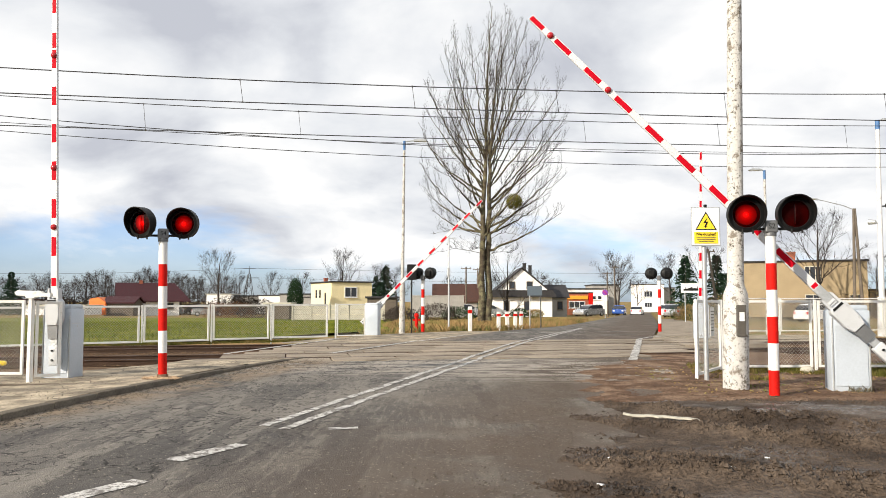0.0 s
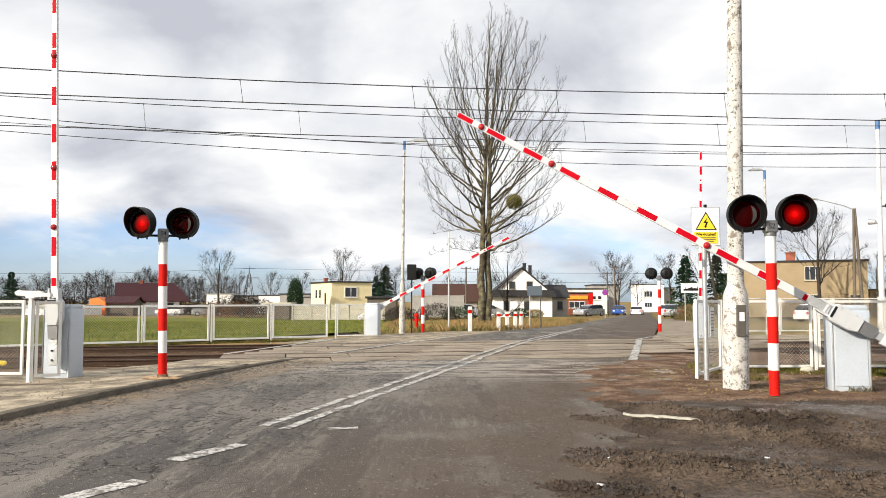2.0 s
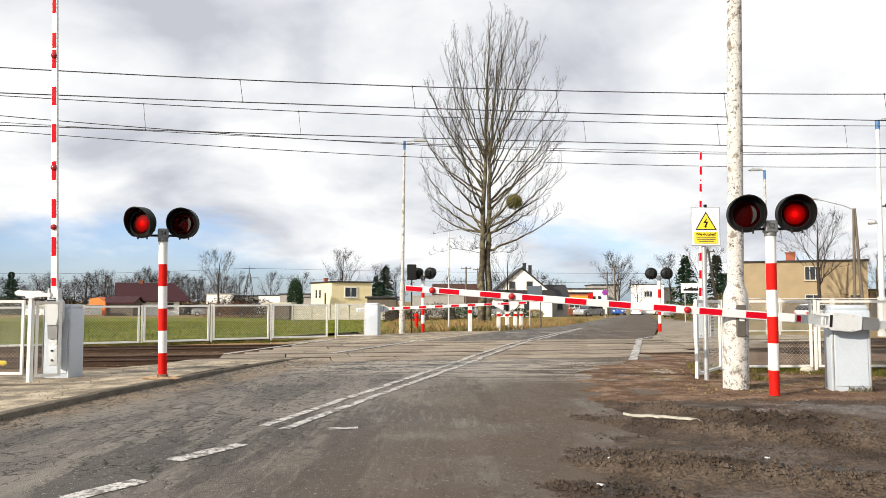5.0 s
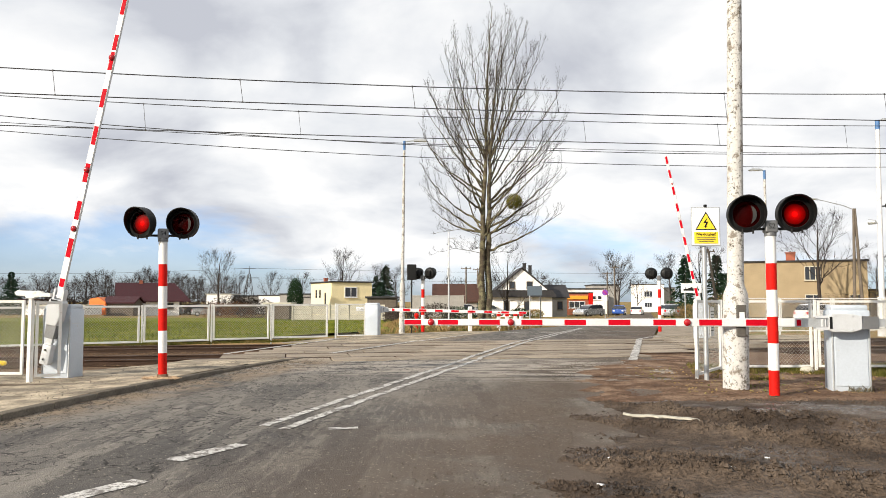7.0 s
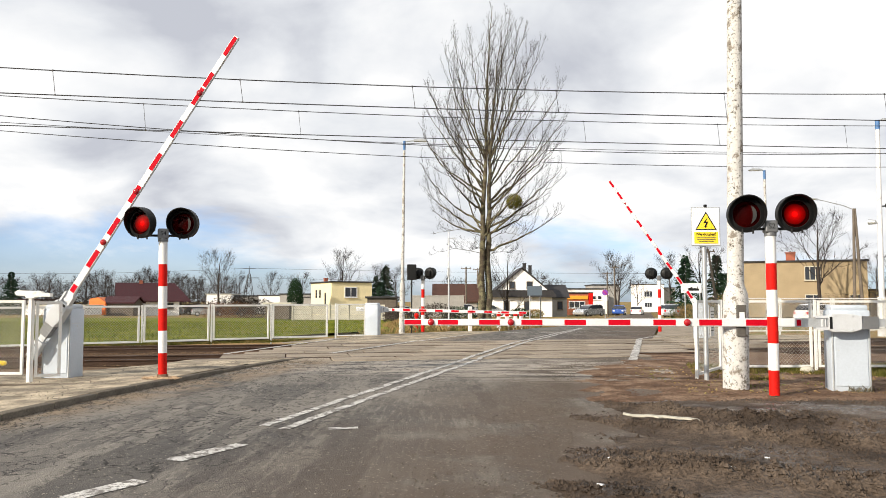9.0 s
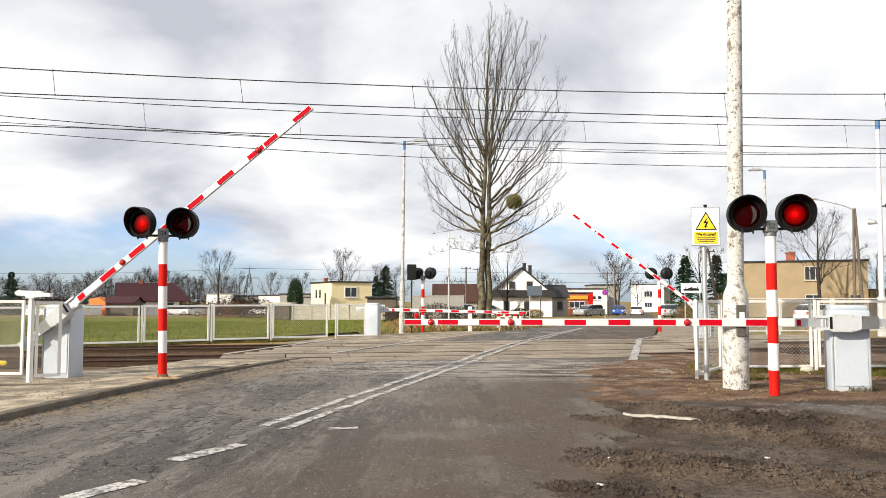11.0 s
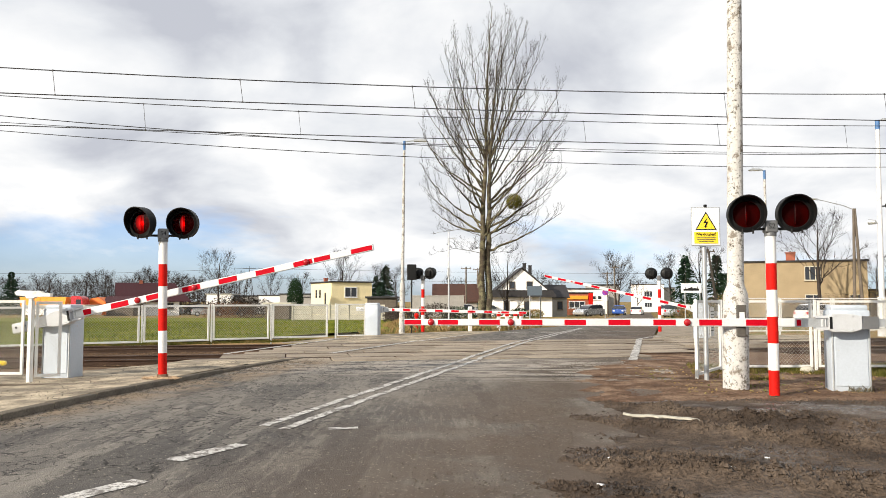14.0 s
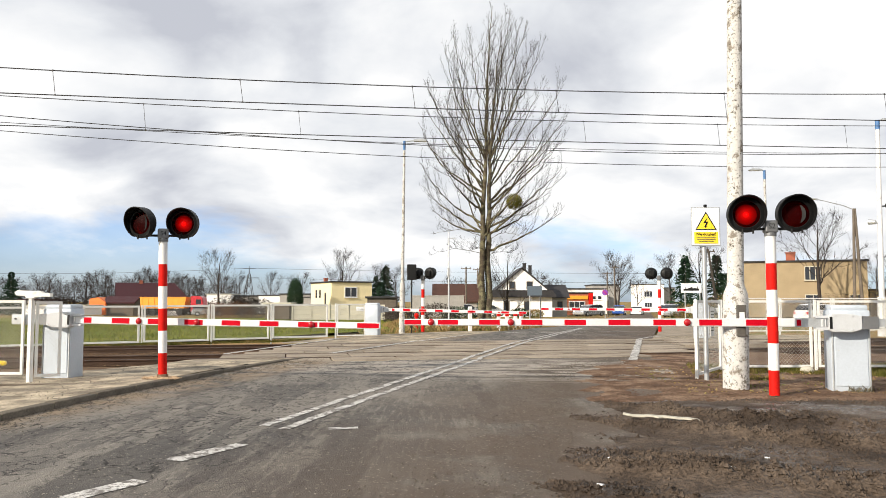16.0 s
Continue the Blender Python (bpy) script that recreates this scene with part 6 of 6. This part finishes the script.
def gable_house(m, w, d, eave, ridge, wall, roof, label, wins, along=True, chim=(), over=0.35, hip=0.0):
    """A pitched house; along: the ridge runs along x, else the gable faces front."""
    th = thing("house", m, label, "house")
    bm = B()
    if along:
        cut = (hip and 1.3) or 0.0
        prism(bm, [(0, -0.2), (d, -0.2), (d, eave), (d / 2, ridge - 0.1), (0, eave)], w - cut, pose(-cut / 2, 0, 0, 0, 0, 90))
    else:
        prism(bm, [(-w / 2, -0.2), (w / 2, -0.2), (w / 2, eave), (0, ridge - 0.1), (-w / 2, eave)], d, pose(0, d / 2, 0))
    part("wall", bm, wall, th)
    half = (d if along else w) / 2
    slope = (ridge - eave) / half
    for s in (-1, 1):
        bm = B()
        lo = (half + over, eave - slope * over)
        prof = [(s * lo[0], lo[1]), (0, ridge), (0, ridge + 0.2), (s * lo[0], lo[1] + 0.2)]
        if along and hip:
            # the ridge stops short of one end, where the roof slopes down
            xs = (-w / 2 - over, w / 2 + over)
            a = [bm.verts.new((xs[0], half + s * lo[0], lo[1])), bm.verts.new((xs[1], half + s * lo[0], lo[1])), bm.verts.new((xs[1] - hip, half, ridge)), bm.verts.new((xs[0], half, ridge))]
            b = [bm.verts.new((v.co.x, v.co.y, v.co.z + 0.18)) for v in a]
            bm.faces.new(a)
            bm.faces.new(b)
            for k in range(4):
                bm.faces.new((a[k], a[(k + 1) % 4], b[(k + 1) % 4], b[k]))
        elif along:
            prism(bm, [(half + x, z) for x, z in prof], w + 2 * over, pose(0, 0, 0, 0, 0, 90))
        else:
            prism(bm, prof, d + 2 * over, pose(0, d / 2, 0))
        part("roof_slope", bm, roof, th)
    if hip:
        bm = B()
        e = w / 2 + over
        prof = [bm.verts.new(v) for v in ((e, -over, eave - slope * over), (e, d + over, eave - slope * over), (e - hip, d / 2, ridge))]
        top = [bm.verts.new((v.co.x, v.co.y, v.co.z + 0.18)) for v in prof]
        bm.faces.new(prof)
        bm.faces.new(top)
        for k in range(3):
            bm.faces.new((prof[k], prof[(k + 1) % 3], top[(k + 1) % 3], top[k]))
        part("hip_slope", bm, roof, th)
    for x, z, ww, hh, n in wins:
        window(th, x, -0.03, z, ww, hh, M["wood"], n)
    for x, y, z, s, ch in chim:
        chimney(th, x, y, z, s, ch, "dark_roof" if roof == M["dark_roof"] else "brick")
    return th


# yellow flat-roofed house: a side wing in light, and the front with its window
yh = flat_house(pose(-11.9, 104.6, gz(104), 0, 0, 27), 5.6, 8.6, 4.35, M["yellow_wall"], "yellow rendered flat-roofed house behind concrete wall", [(-0.15, 3.1, 1.75, 1.35, 1)], [(-1.4, 6.5, 0.45, 0.6)])
for yy, zz, hh in ((2.4, 2.3, 1.5), (4.6, 2.9, 1.1), (6.2, 2.9, 1.1)):
    bm = B()
    box(bm, -2.82, yy, zz, 0.08, 0.5, hh)
    part("narrow_window", bm, M["pane"], yh)
cw = thing("concrete_wall", pose(-10.6, 69.8, gz(69.8)), "pale precast concrete fence wall below yellow house", "wall", kind="structure")
for i in range(5):
    for k in range(3):
        bm = B()
        box(bm, -1.7 + i * 1.62, 0, 0.22 + k * 0.44, 1.52, 0.06, 0.425, bevel=0.01)
        part("panel", bm, M["concrete"], cw)
    bm = B()
    box(bm, -2.51 + i * 1.62, -0.02, 0.68, 0.12, 0.14, 1.42)
    part("post", bm, M["concrete"], cw)
flat_house(pose(-15.3, 74, gz(74)), 2.2, 2.4, 1.35, M["wood"], "low dark shed with pale roof by the wall", [], roof="concrete")
flat_house(pose(-5.6, 73, gz(73)), 2.6, 3.0, 1.9, M["wood"], "small dark timber shed", [])

# white house with dark roof, gable to the road
wh = gable_house(pose(10.9, 110, gz(110)), 8.2, 9, 3.0, 6.5, M["white_wall"], M["dark_roof"], "white rendered house with steep dark roof", [(-2.2, 1.35, 0.8, 1.3, 0), (0.6, 1.35, 0.8, 1.3, 0), (-1.4, 4.2, 0.85, 1.0, 0), (1.0, 4.2, 0.85, 1.0, 0)], False, [(0.6, 3, 6.0, 0.45, 1.3), (1.4, 3, 5.4, 0.45, 1.6)])
bm = B()
prism(bm, [(-4.6, 2.5), (-4.6, 2.65), (-4.1, 3.5), (4.1, 3.5), (4.6, 2.65), (4.6, 2.5)], 1.0, pose(0, -0.3, 0))
part("canopy_roof", bm, M["dark_roof"], wh)
gable_house(pose(16.2, 113, gz(113)), 2.6, 7, 2.6, 4.2, M["grey_wall"], M["dark_roof"], "dark roofed annexe beside white house", [(0.3, 1.4, 0.8, 1.2, 0)])
gable_house(pose(2.1, 112, gz(112)), 6.6, 8, 2.0, 4.3, M["grey_wall"], M["brown_roof"], "low building with long brown tiled roof", [])
bm = B()
box(bm, 0, 0, 1.15, 5.6, 0.2, 2.3)
box(bm, 0, 0, 2.32, 5.7, 0.3, 0.06)
tagged(part("garden_wall", bm, M["grey_wall"], m=pose(-0.6, 84, gz(84))), "plain grey garden wall below brown roof", "wall", kind="structure")
# maroon house beyond the field
gable_house(pose(-47.3, 131, gz(130), 0, 0, 24), 10.6, 8, 2.4, 5.05, M["white_wall"], M["maroon_roof"], "house with broad maroon tiled roof beyond the field", [(-4.0, 1.4, 1.0, 1.0, 1), (2.6, 1.4, 1.0, 1.0, 1)], True, [(-1.8, 4.0, 4.9, 0.5, 0.7), (1.6, 4.0, 4.8, 0.4, 0.5)], 0.5, 2.2)
sh = thing("shed", pose(-54.3, 127, gz(127)), "bright orange tarpaulin shed beside maroon house", "shed")
bm = B()
prism(bm, [(-1.1, 0), (1.4, 0), (1.4, 2.0), (0.2, 2.75), (-1.1, 2.5)], 3)
part("wall", bm, M["orange"], sh)
gable_house(pose(-51.0, 126, gz(126)), 4.6, 4, 1.9, 2.7, M["wood"], M["maroon_roof"], "low timber lean-to with maroon roof", [])
for x, y, w, h, mt, roof in ((-38.5, 152, 9, 3.3, "grey_wall", "dark_roof"), (-42.0, 150, 4.6, 3.6, "white_wall", "concrete"), (-32.5, 151, 4.6, 3.4, "white_wall", "dark_roof"), (-27.6, 149, 5.6, 3.6, "grey_wall", "dark_roof"), (-60.5, 150, 12, 2.7, "grey_wall", "dark_roof"), (-80, 150, 14, 2.6, "grey_wall", "maroon_roof"), (-24, 148, 6, 3.0, "grey_wall", "dark_roof"), (50, 90, 4.0, 3.0, "wood", "dark_roof"), (-57.3, 118, 9.0, 1.35, "white_wall", "concrete")):
    flat_house(pose(x, y, gz(y)), w, 6, h, M[mt], "low outbuilding on the edge of the field", [(0, h * 0.55, 0.9, 0.8, 0)], roof=roof)
# ochre block beyond the fence
flat_house(pose(40.3, 89.5, gz(90), 0, 0, -21), 12.9, 9, 6.2, M["ochre_wall"], "ochre rendered two-storey block with flat roof", [(1.0, 4.9, 1.7, 1.6, 2), (1.0, 1.9, 1.7, 1.3, 1), (5.2, 1.9, 1.2, 1.3, 1)], [(-1.1, 3, 0.95, 1.1)], trim="concrete")
# long pale workshop and shop front down the road
flat_house(pose(24.6, 142, gz(142)), 9, 10, 4.4, M["white_wall"], "long white workshop with a row of windows", [(-3.8 + i * 1.0, 2.9, 0.75, 0.7, 0) for i in range(8)], roof="dark_roof")
shop = flat_house(pose(21.4, 128, gz(128)), 4.8, 5, 3.4, M["brick"], "orange and red shop kiosk by the road", [(0.0, 1.6, 2.6, 1.1, 2)], roof="dark_roof")
for x in (-2.2, 2.2):
    bm = B()
    box(bm, x, -0.12, 2.4, 0.7, 0.2, 2.1)
    part("red_panel", bm, M["post_red"], shop)
bm = B()
box(bm, 0, -0.14, 2.75, 3.5, 0.1, 0.6)
part("orange_board", bm, M["truck_orange"], shop)
# pale house at the end of the road
flat_house(pose(47.5, 186, gz(186), 0, 0, -14), 7.4, 8, 6.4, M["white_wall"], "pale two-storey house at the road's end", [(0.2, 4.2, 1.9, 1.4, 2), (0.2, 1.7, 1.7, 1.2, 2)])
flat_house(pose(52.8, 188, gz(188)), 3.4, 8, 5.6, M["grey_wall"], "grey wing of the pale house", [])
flat_house(pose(31.0, 152, gz(152)), 5.0, 8, 5.4, M["grey_wall"], "grey gabled block among bare trees", [(0, 3.2, 1, 1.2, 1)])


# ---- vehicles ----
def car(m, paint, label, length=4.2, estate=False, heading=0):
    th = thing("car", m, label, "car")
    L = length / 2
    bm = B()
    prism(bm, [(-L, 0.28), (-L + 0.05, 0.22), (L - 0.05, 0.22), (L, 0.35), (L - 0.05, 0.68), (L - 0.25, 0.78), (L - 1.15, 0.92), (-L + 0.5, 0.98), (-L + 0.08, 0.92), (-L, 0.6)], 1.72)
    bmesh.ops.bevel(bm, geom=list(bm.edges), offset=0.06, segments=2, affect="EDGES")
    part("body", bm, M[paint], th, smooth=True)
    back = -L + (0.12 if estate else 0.35)
    bm = B()
    prism(bm, [(back, 0.93), (L - 1.1, 0.90), (L - 1.75, 1.36), (back + 0.5, 1.40), (back + 0.15, 1.25)], 1.50)
    bmesh.ops.bevel(bm, geom=list(bm.edges), offset=0.07, segments=2, affect="EDGES")
    part("glasshouse", bm, M["pane"], th, smooth=True)
    bm = B()
    prism(bm, [(back + 0.38, 1.37), (L - 1.72, 1.33), (L - 1.85, 1.42), (back + 0.6, 1.46)], 1.42)
    bmesh.ops.bevel(bm, geom=list(bm.edges), offset=0.03, segments=1, affect="EDGES")
    part("roof", bm, M[paint], th, smooth=True)
    for x in (-L + 0.75, L - 0.8):
        for s in (-1, 1):
            bm = B()
            tube(bm, (x, s * 0.70, 0.3), (x, s * 0.89, 0.3), 0.3, seg=18)
            wheel = part("wheel", bm, M["rubber"], th)
            bm = B()
            tube(bm, (x, s * 0.80, 0.3), (x, s * 0.90, 0.3), 0.18, seg=14)
            part("rim", bm, M["galv"], wheel)
    for s in (-1, 1):
        bm = B()
        box(bm, L - 0.08, s * 0.62, 0.62, 0.14, 0.32, 0.14, bevel=0.03)
        part("headlight", bm, M["white"], th)
        bm = B()
        box(bm, -L + 0.05, s * 0.68, 0.72, 0.12, 0.2, 0.22, bevel=0.03)
        part("tail_light", bm, M["post_red"], th)
        bm = B()
        box(bm, L - 1.35, s * 0.93, 0.95, 0.12, 0.14, 0.12, bevel=0.03)
        part("wing_mirror", bm, M[paint], th)
    return th


def parked(x, y, rz, paint, label, length=4.2, estate=False):
    return tagged(car(pose(x, y, gz(y) - 0.1 if abs(x) > 30 else gz(y) + 0.02, 0, 0, rz), paint, label, length, estate), group="parked cars")


parked(18.2, 100, 222, "car_silver", "silver estate car parked beside the road", 4.4, True)
parked(19.6, 109, 250, "car_white", "white car parked behind the silver one", 4.2)
parked(26.4, 120, 252, "car_blue", "blue car parked at the roadside", 4.0)
parked(25.2, 88, 72, "car_silver", "pale silver car parked on the verge", 4.2, True)
parked(26.8, 96, 72, "car_white", "white car parked farther along the verge", 4.2)
parked(30.7, 65, 20, "car_white", "white car parked behind the far fence", 4.3, True)
parked(31.0, 128, 70, "car_white", "white car on the far road")
parked(2.6, 88, 10, "car_silver", "silver car parked beside garden hedge", 4.2)
parked(6.2, 104, 0, "car_silver", "pale car parked before white house", 4.2)
parked(-58.5, 138, 5, "car_white", "white car parked beyond the field", 4.2)
parked(-46.8, 138, 182, "car_silver", "silver car parked beyond the field", 4.4)
parked(-41.9, 137, 4, "car_dark", "dark car parked beyond the field", 4.2)
parked(-38.8, 141, 180, "car_white", "white car parked beside brown shrubs", 4.2, True)
parked(-72.5, 139, 180, "car_dark", "dark car parked behind the fence", 4.2)
parked(-26.5, 100, 20, "car_dark", "dark car parked beside the sheds", 4.2)
parked(-29.5, 101, 15, "car_silver", "grey car parked beside the sheds", 4.2, True)
van = thing("van", pose(-51.0, 139, gz(139) - 0.1, 0, 0, 2), "white panel van parked beyond the field", "van")
bm = B()
prism(bm, [(-2.4, 0.35), (2.3, 0.35), (2.4, 0.9), (2.2, 1.2), (1.5, 1.9), (1.2, 2.05), (-2.4, 2.1)], 1.9)
bmesh.ops.bevel(bm, geom=list(bm.edges), offset=0.07, segments=2, affect="EDGES")
part("body", bm, M["car_white"], van, smooth=True)
for s in (-1, 1):
    bm = B()
    prism(bm, [(0.95, 1.2), (2.0, 1.2), (1.48, 1.8), (0.95, 1.85)], 0.02, pose(0, s * 0.955, 0))
    part("side_window", bm, M["pane"], van)
    for x in (-1.5, 1.5):
        bm = B()
        tube(bm, (x, s * 0.78, 0.34), (x, s * 0.97, 0.34), 0.34, seg=16)
        part("wheel", bm, M["rubber"], van)

moving_cars = [tagged(car(pose(-60, 128, gz(128)), "car_white", "white car driving along the far road", 4.1, e), group="moving cars") for e in (False, True, False, True)]

truck = thing("tipper_truck", pose(-120, 124, gz(124)), "lorry with red cab and orange trailer body", "lorry")
bm = B()
box(bm, 0.7, 0, 0.85, 9.4, 0.9, 0.25)
part("chassis", bm, M["cable"], truck)
bm = B()
prism(bm, [(-3.9, 1.1), (2.7, 1.1), (3.0, 2.78), (-4.1, 2.78)], 2.4)
body = part("trailer_body", bm, M["truck_orange"], truck)
for i in range(8):
    bm = B()
    box(bm, -3.7 + i * 0.9, -1.22, 1.95, 0.12, 0.06, 1.6)
    part("rib", bm, M["truck_orange"], body)
bm = B()
box(bm, -0.55, 0, 2.80, 7.2, 2.5, 0.09)
part("rim_rail", bm, M["truck_orange"], body)
bm = B()
prism(bm, [(3.7, 0.5), (5.6, 0.5), (5.7, 1.5), (5.45, 2.7), (5.1, 2.95), (3.7, 3.0)], 2.4)
bmesh.ops.bevel(bm, geom=list(bm.edges), offset=0.08, segments=2, affect="EDGES")
cab = part("cab", bm, M["car_red"], truck, smooth=True)
bm = B()
box(bm, 4.9, 0, 2.1, 0.8, 2.43, 0.75, bevel=0.04)
part("cab_window", bm, M["pane"], cab)
for x in (-3.2, -2.1, 2.0, 4.6):
    for s in (-1, 1):
        bm = B()
        tube(bm, (x, s * 0.9, 0.5), (x, s * 1.2, 0.5), 0.5, seg=18)
        part("wheel", bm, M["rubber"], truck)


# ---- movement ----
def motions():
    swing_r = [(0, 46.3), (0.5, 42.2), (1, 38.0), (1.5, 33.8), (2, 29.7), (2.5, 25.6), (3, 21.5), (3.5, 17.3), (4, 12.9), (4.2, 11.3), (4.7, 7.0), (5.2, 3.0), (5.7, 0.6), (6.1, -0.2), (16, -0.2)]
    swing_fl = [(0, 44.2), (0.5, 39.9), (1, 35.5), (1.5, 31.2), (2, 27.1), (2.5, 23.0), (3, 18.8), (3.5, 14.7), (4, 10.5), (4.2, 8.8), (4.7, 4.8), (5.2, 1.2), (5.7, -0.8), (6.1, -1.2), (16, -1.2)]
    swing_l = [(0, 91.9), (5.4, 91.9), (5.9, 90.3), (6.3, 86.8), (6.5, 84.4), (7, 78.0), (7.5, 71.6), (8, 65.8), (8.5, 60.6), (9, 55.7), (9.2, 53.8), (10.2, 44.6), (11.3, 34.8), (11.5, 33.1), (12, 29.2), (12.5, 25.1), (13, 20.7), (13.5, 16.4), (14, 11.8), (14.5, 7.2), (15, 2.9), (15.4, 0.2), (15.7, -0.8), (16, -0.8)]
    swing_fr = [(t, a + 1.0 if a < 85 else a - 0.6) for t, a in swing_l]
    for boom, rows, x, y in ((boom_r, swing_r, 0, 0.33), (boom_l, swing_l, 0.06, -0.33), (boom_fl, swing_fl, 0, 0.3), (boom_fr, swing_fr, 0, -0.3)):
        walk(boom, [(t, pose(x, y, 1.0, 0, -a, 0)) for t, a in rows])
    # traffic on the road beyond the field: leftward cars, and the lorry the other way
    for ob, t0, x0, v in zip(moving_cars, (0.0, 1.2, 11.8, 13.0), (-54.9, -33.7, -52.4, -51.1), (12.5, 12.5, 12.5, 11.0)):
        walk(ob, [(t, pose(x0 - v * (t - t0), 128, gz(128) - 0.05, 0, 0, 180)) for t in (0, 4, 8, 12, 16)])
    walk(truck, [(t, pose(-42.4 + 9.2 * (t - 16.0), 124, gz(124) - 0.08)) for t in (0, 4, 8, 12, 16)])
    # the twin lamps light in turn: each added disc turns its lit face to the front for half the beat
    beat = 0.965
    for lamps, lead in ((lamps_r, 0), (lamps_l, 1), (lamps_fr, 0), (lamps_fl, 1)):
        for k, unit in enumerate(lamps):
            shift = 0.5 * ((k + lead) % 2 == 0)
            rows, i = [], -2
            while True:
                on = (i + shift) * beat
                for dt, a in ((0.0, 80), (0.06, 0), (0.43, 0), (0.49, 80), (0.55, 160), (0.92, 160)):
                    rows.append((on + dt, a))
                i += 1
                if on > 17:
                    break
            kept = [r for r in rows if 0 < r[0] < 16]
            before = [r for r in rows if r[0] <= 0][-1]
            rows = [(0.0, before[1])] + kept + [(16.0, kept[-1][1])]
            seen, last = [], -1
            for t, a in rows:
                if frame(t) > last:
                    seen.append((t, a))
                    last = frame(t)
            walk(unit, [(t, pose(0, 0, 0, 0, 0, a)) for t, a in seen])


motions()
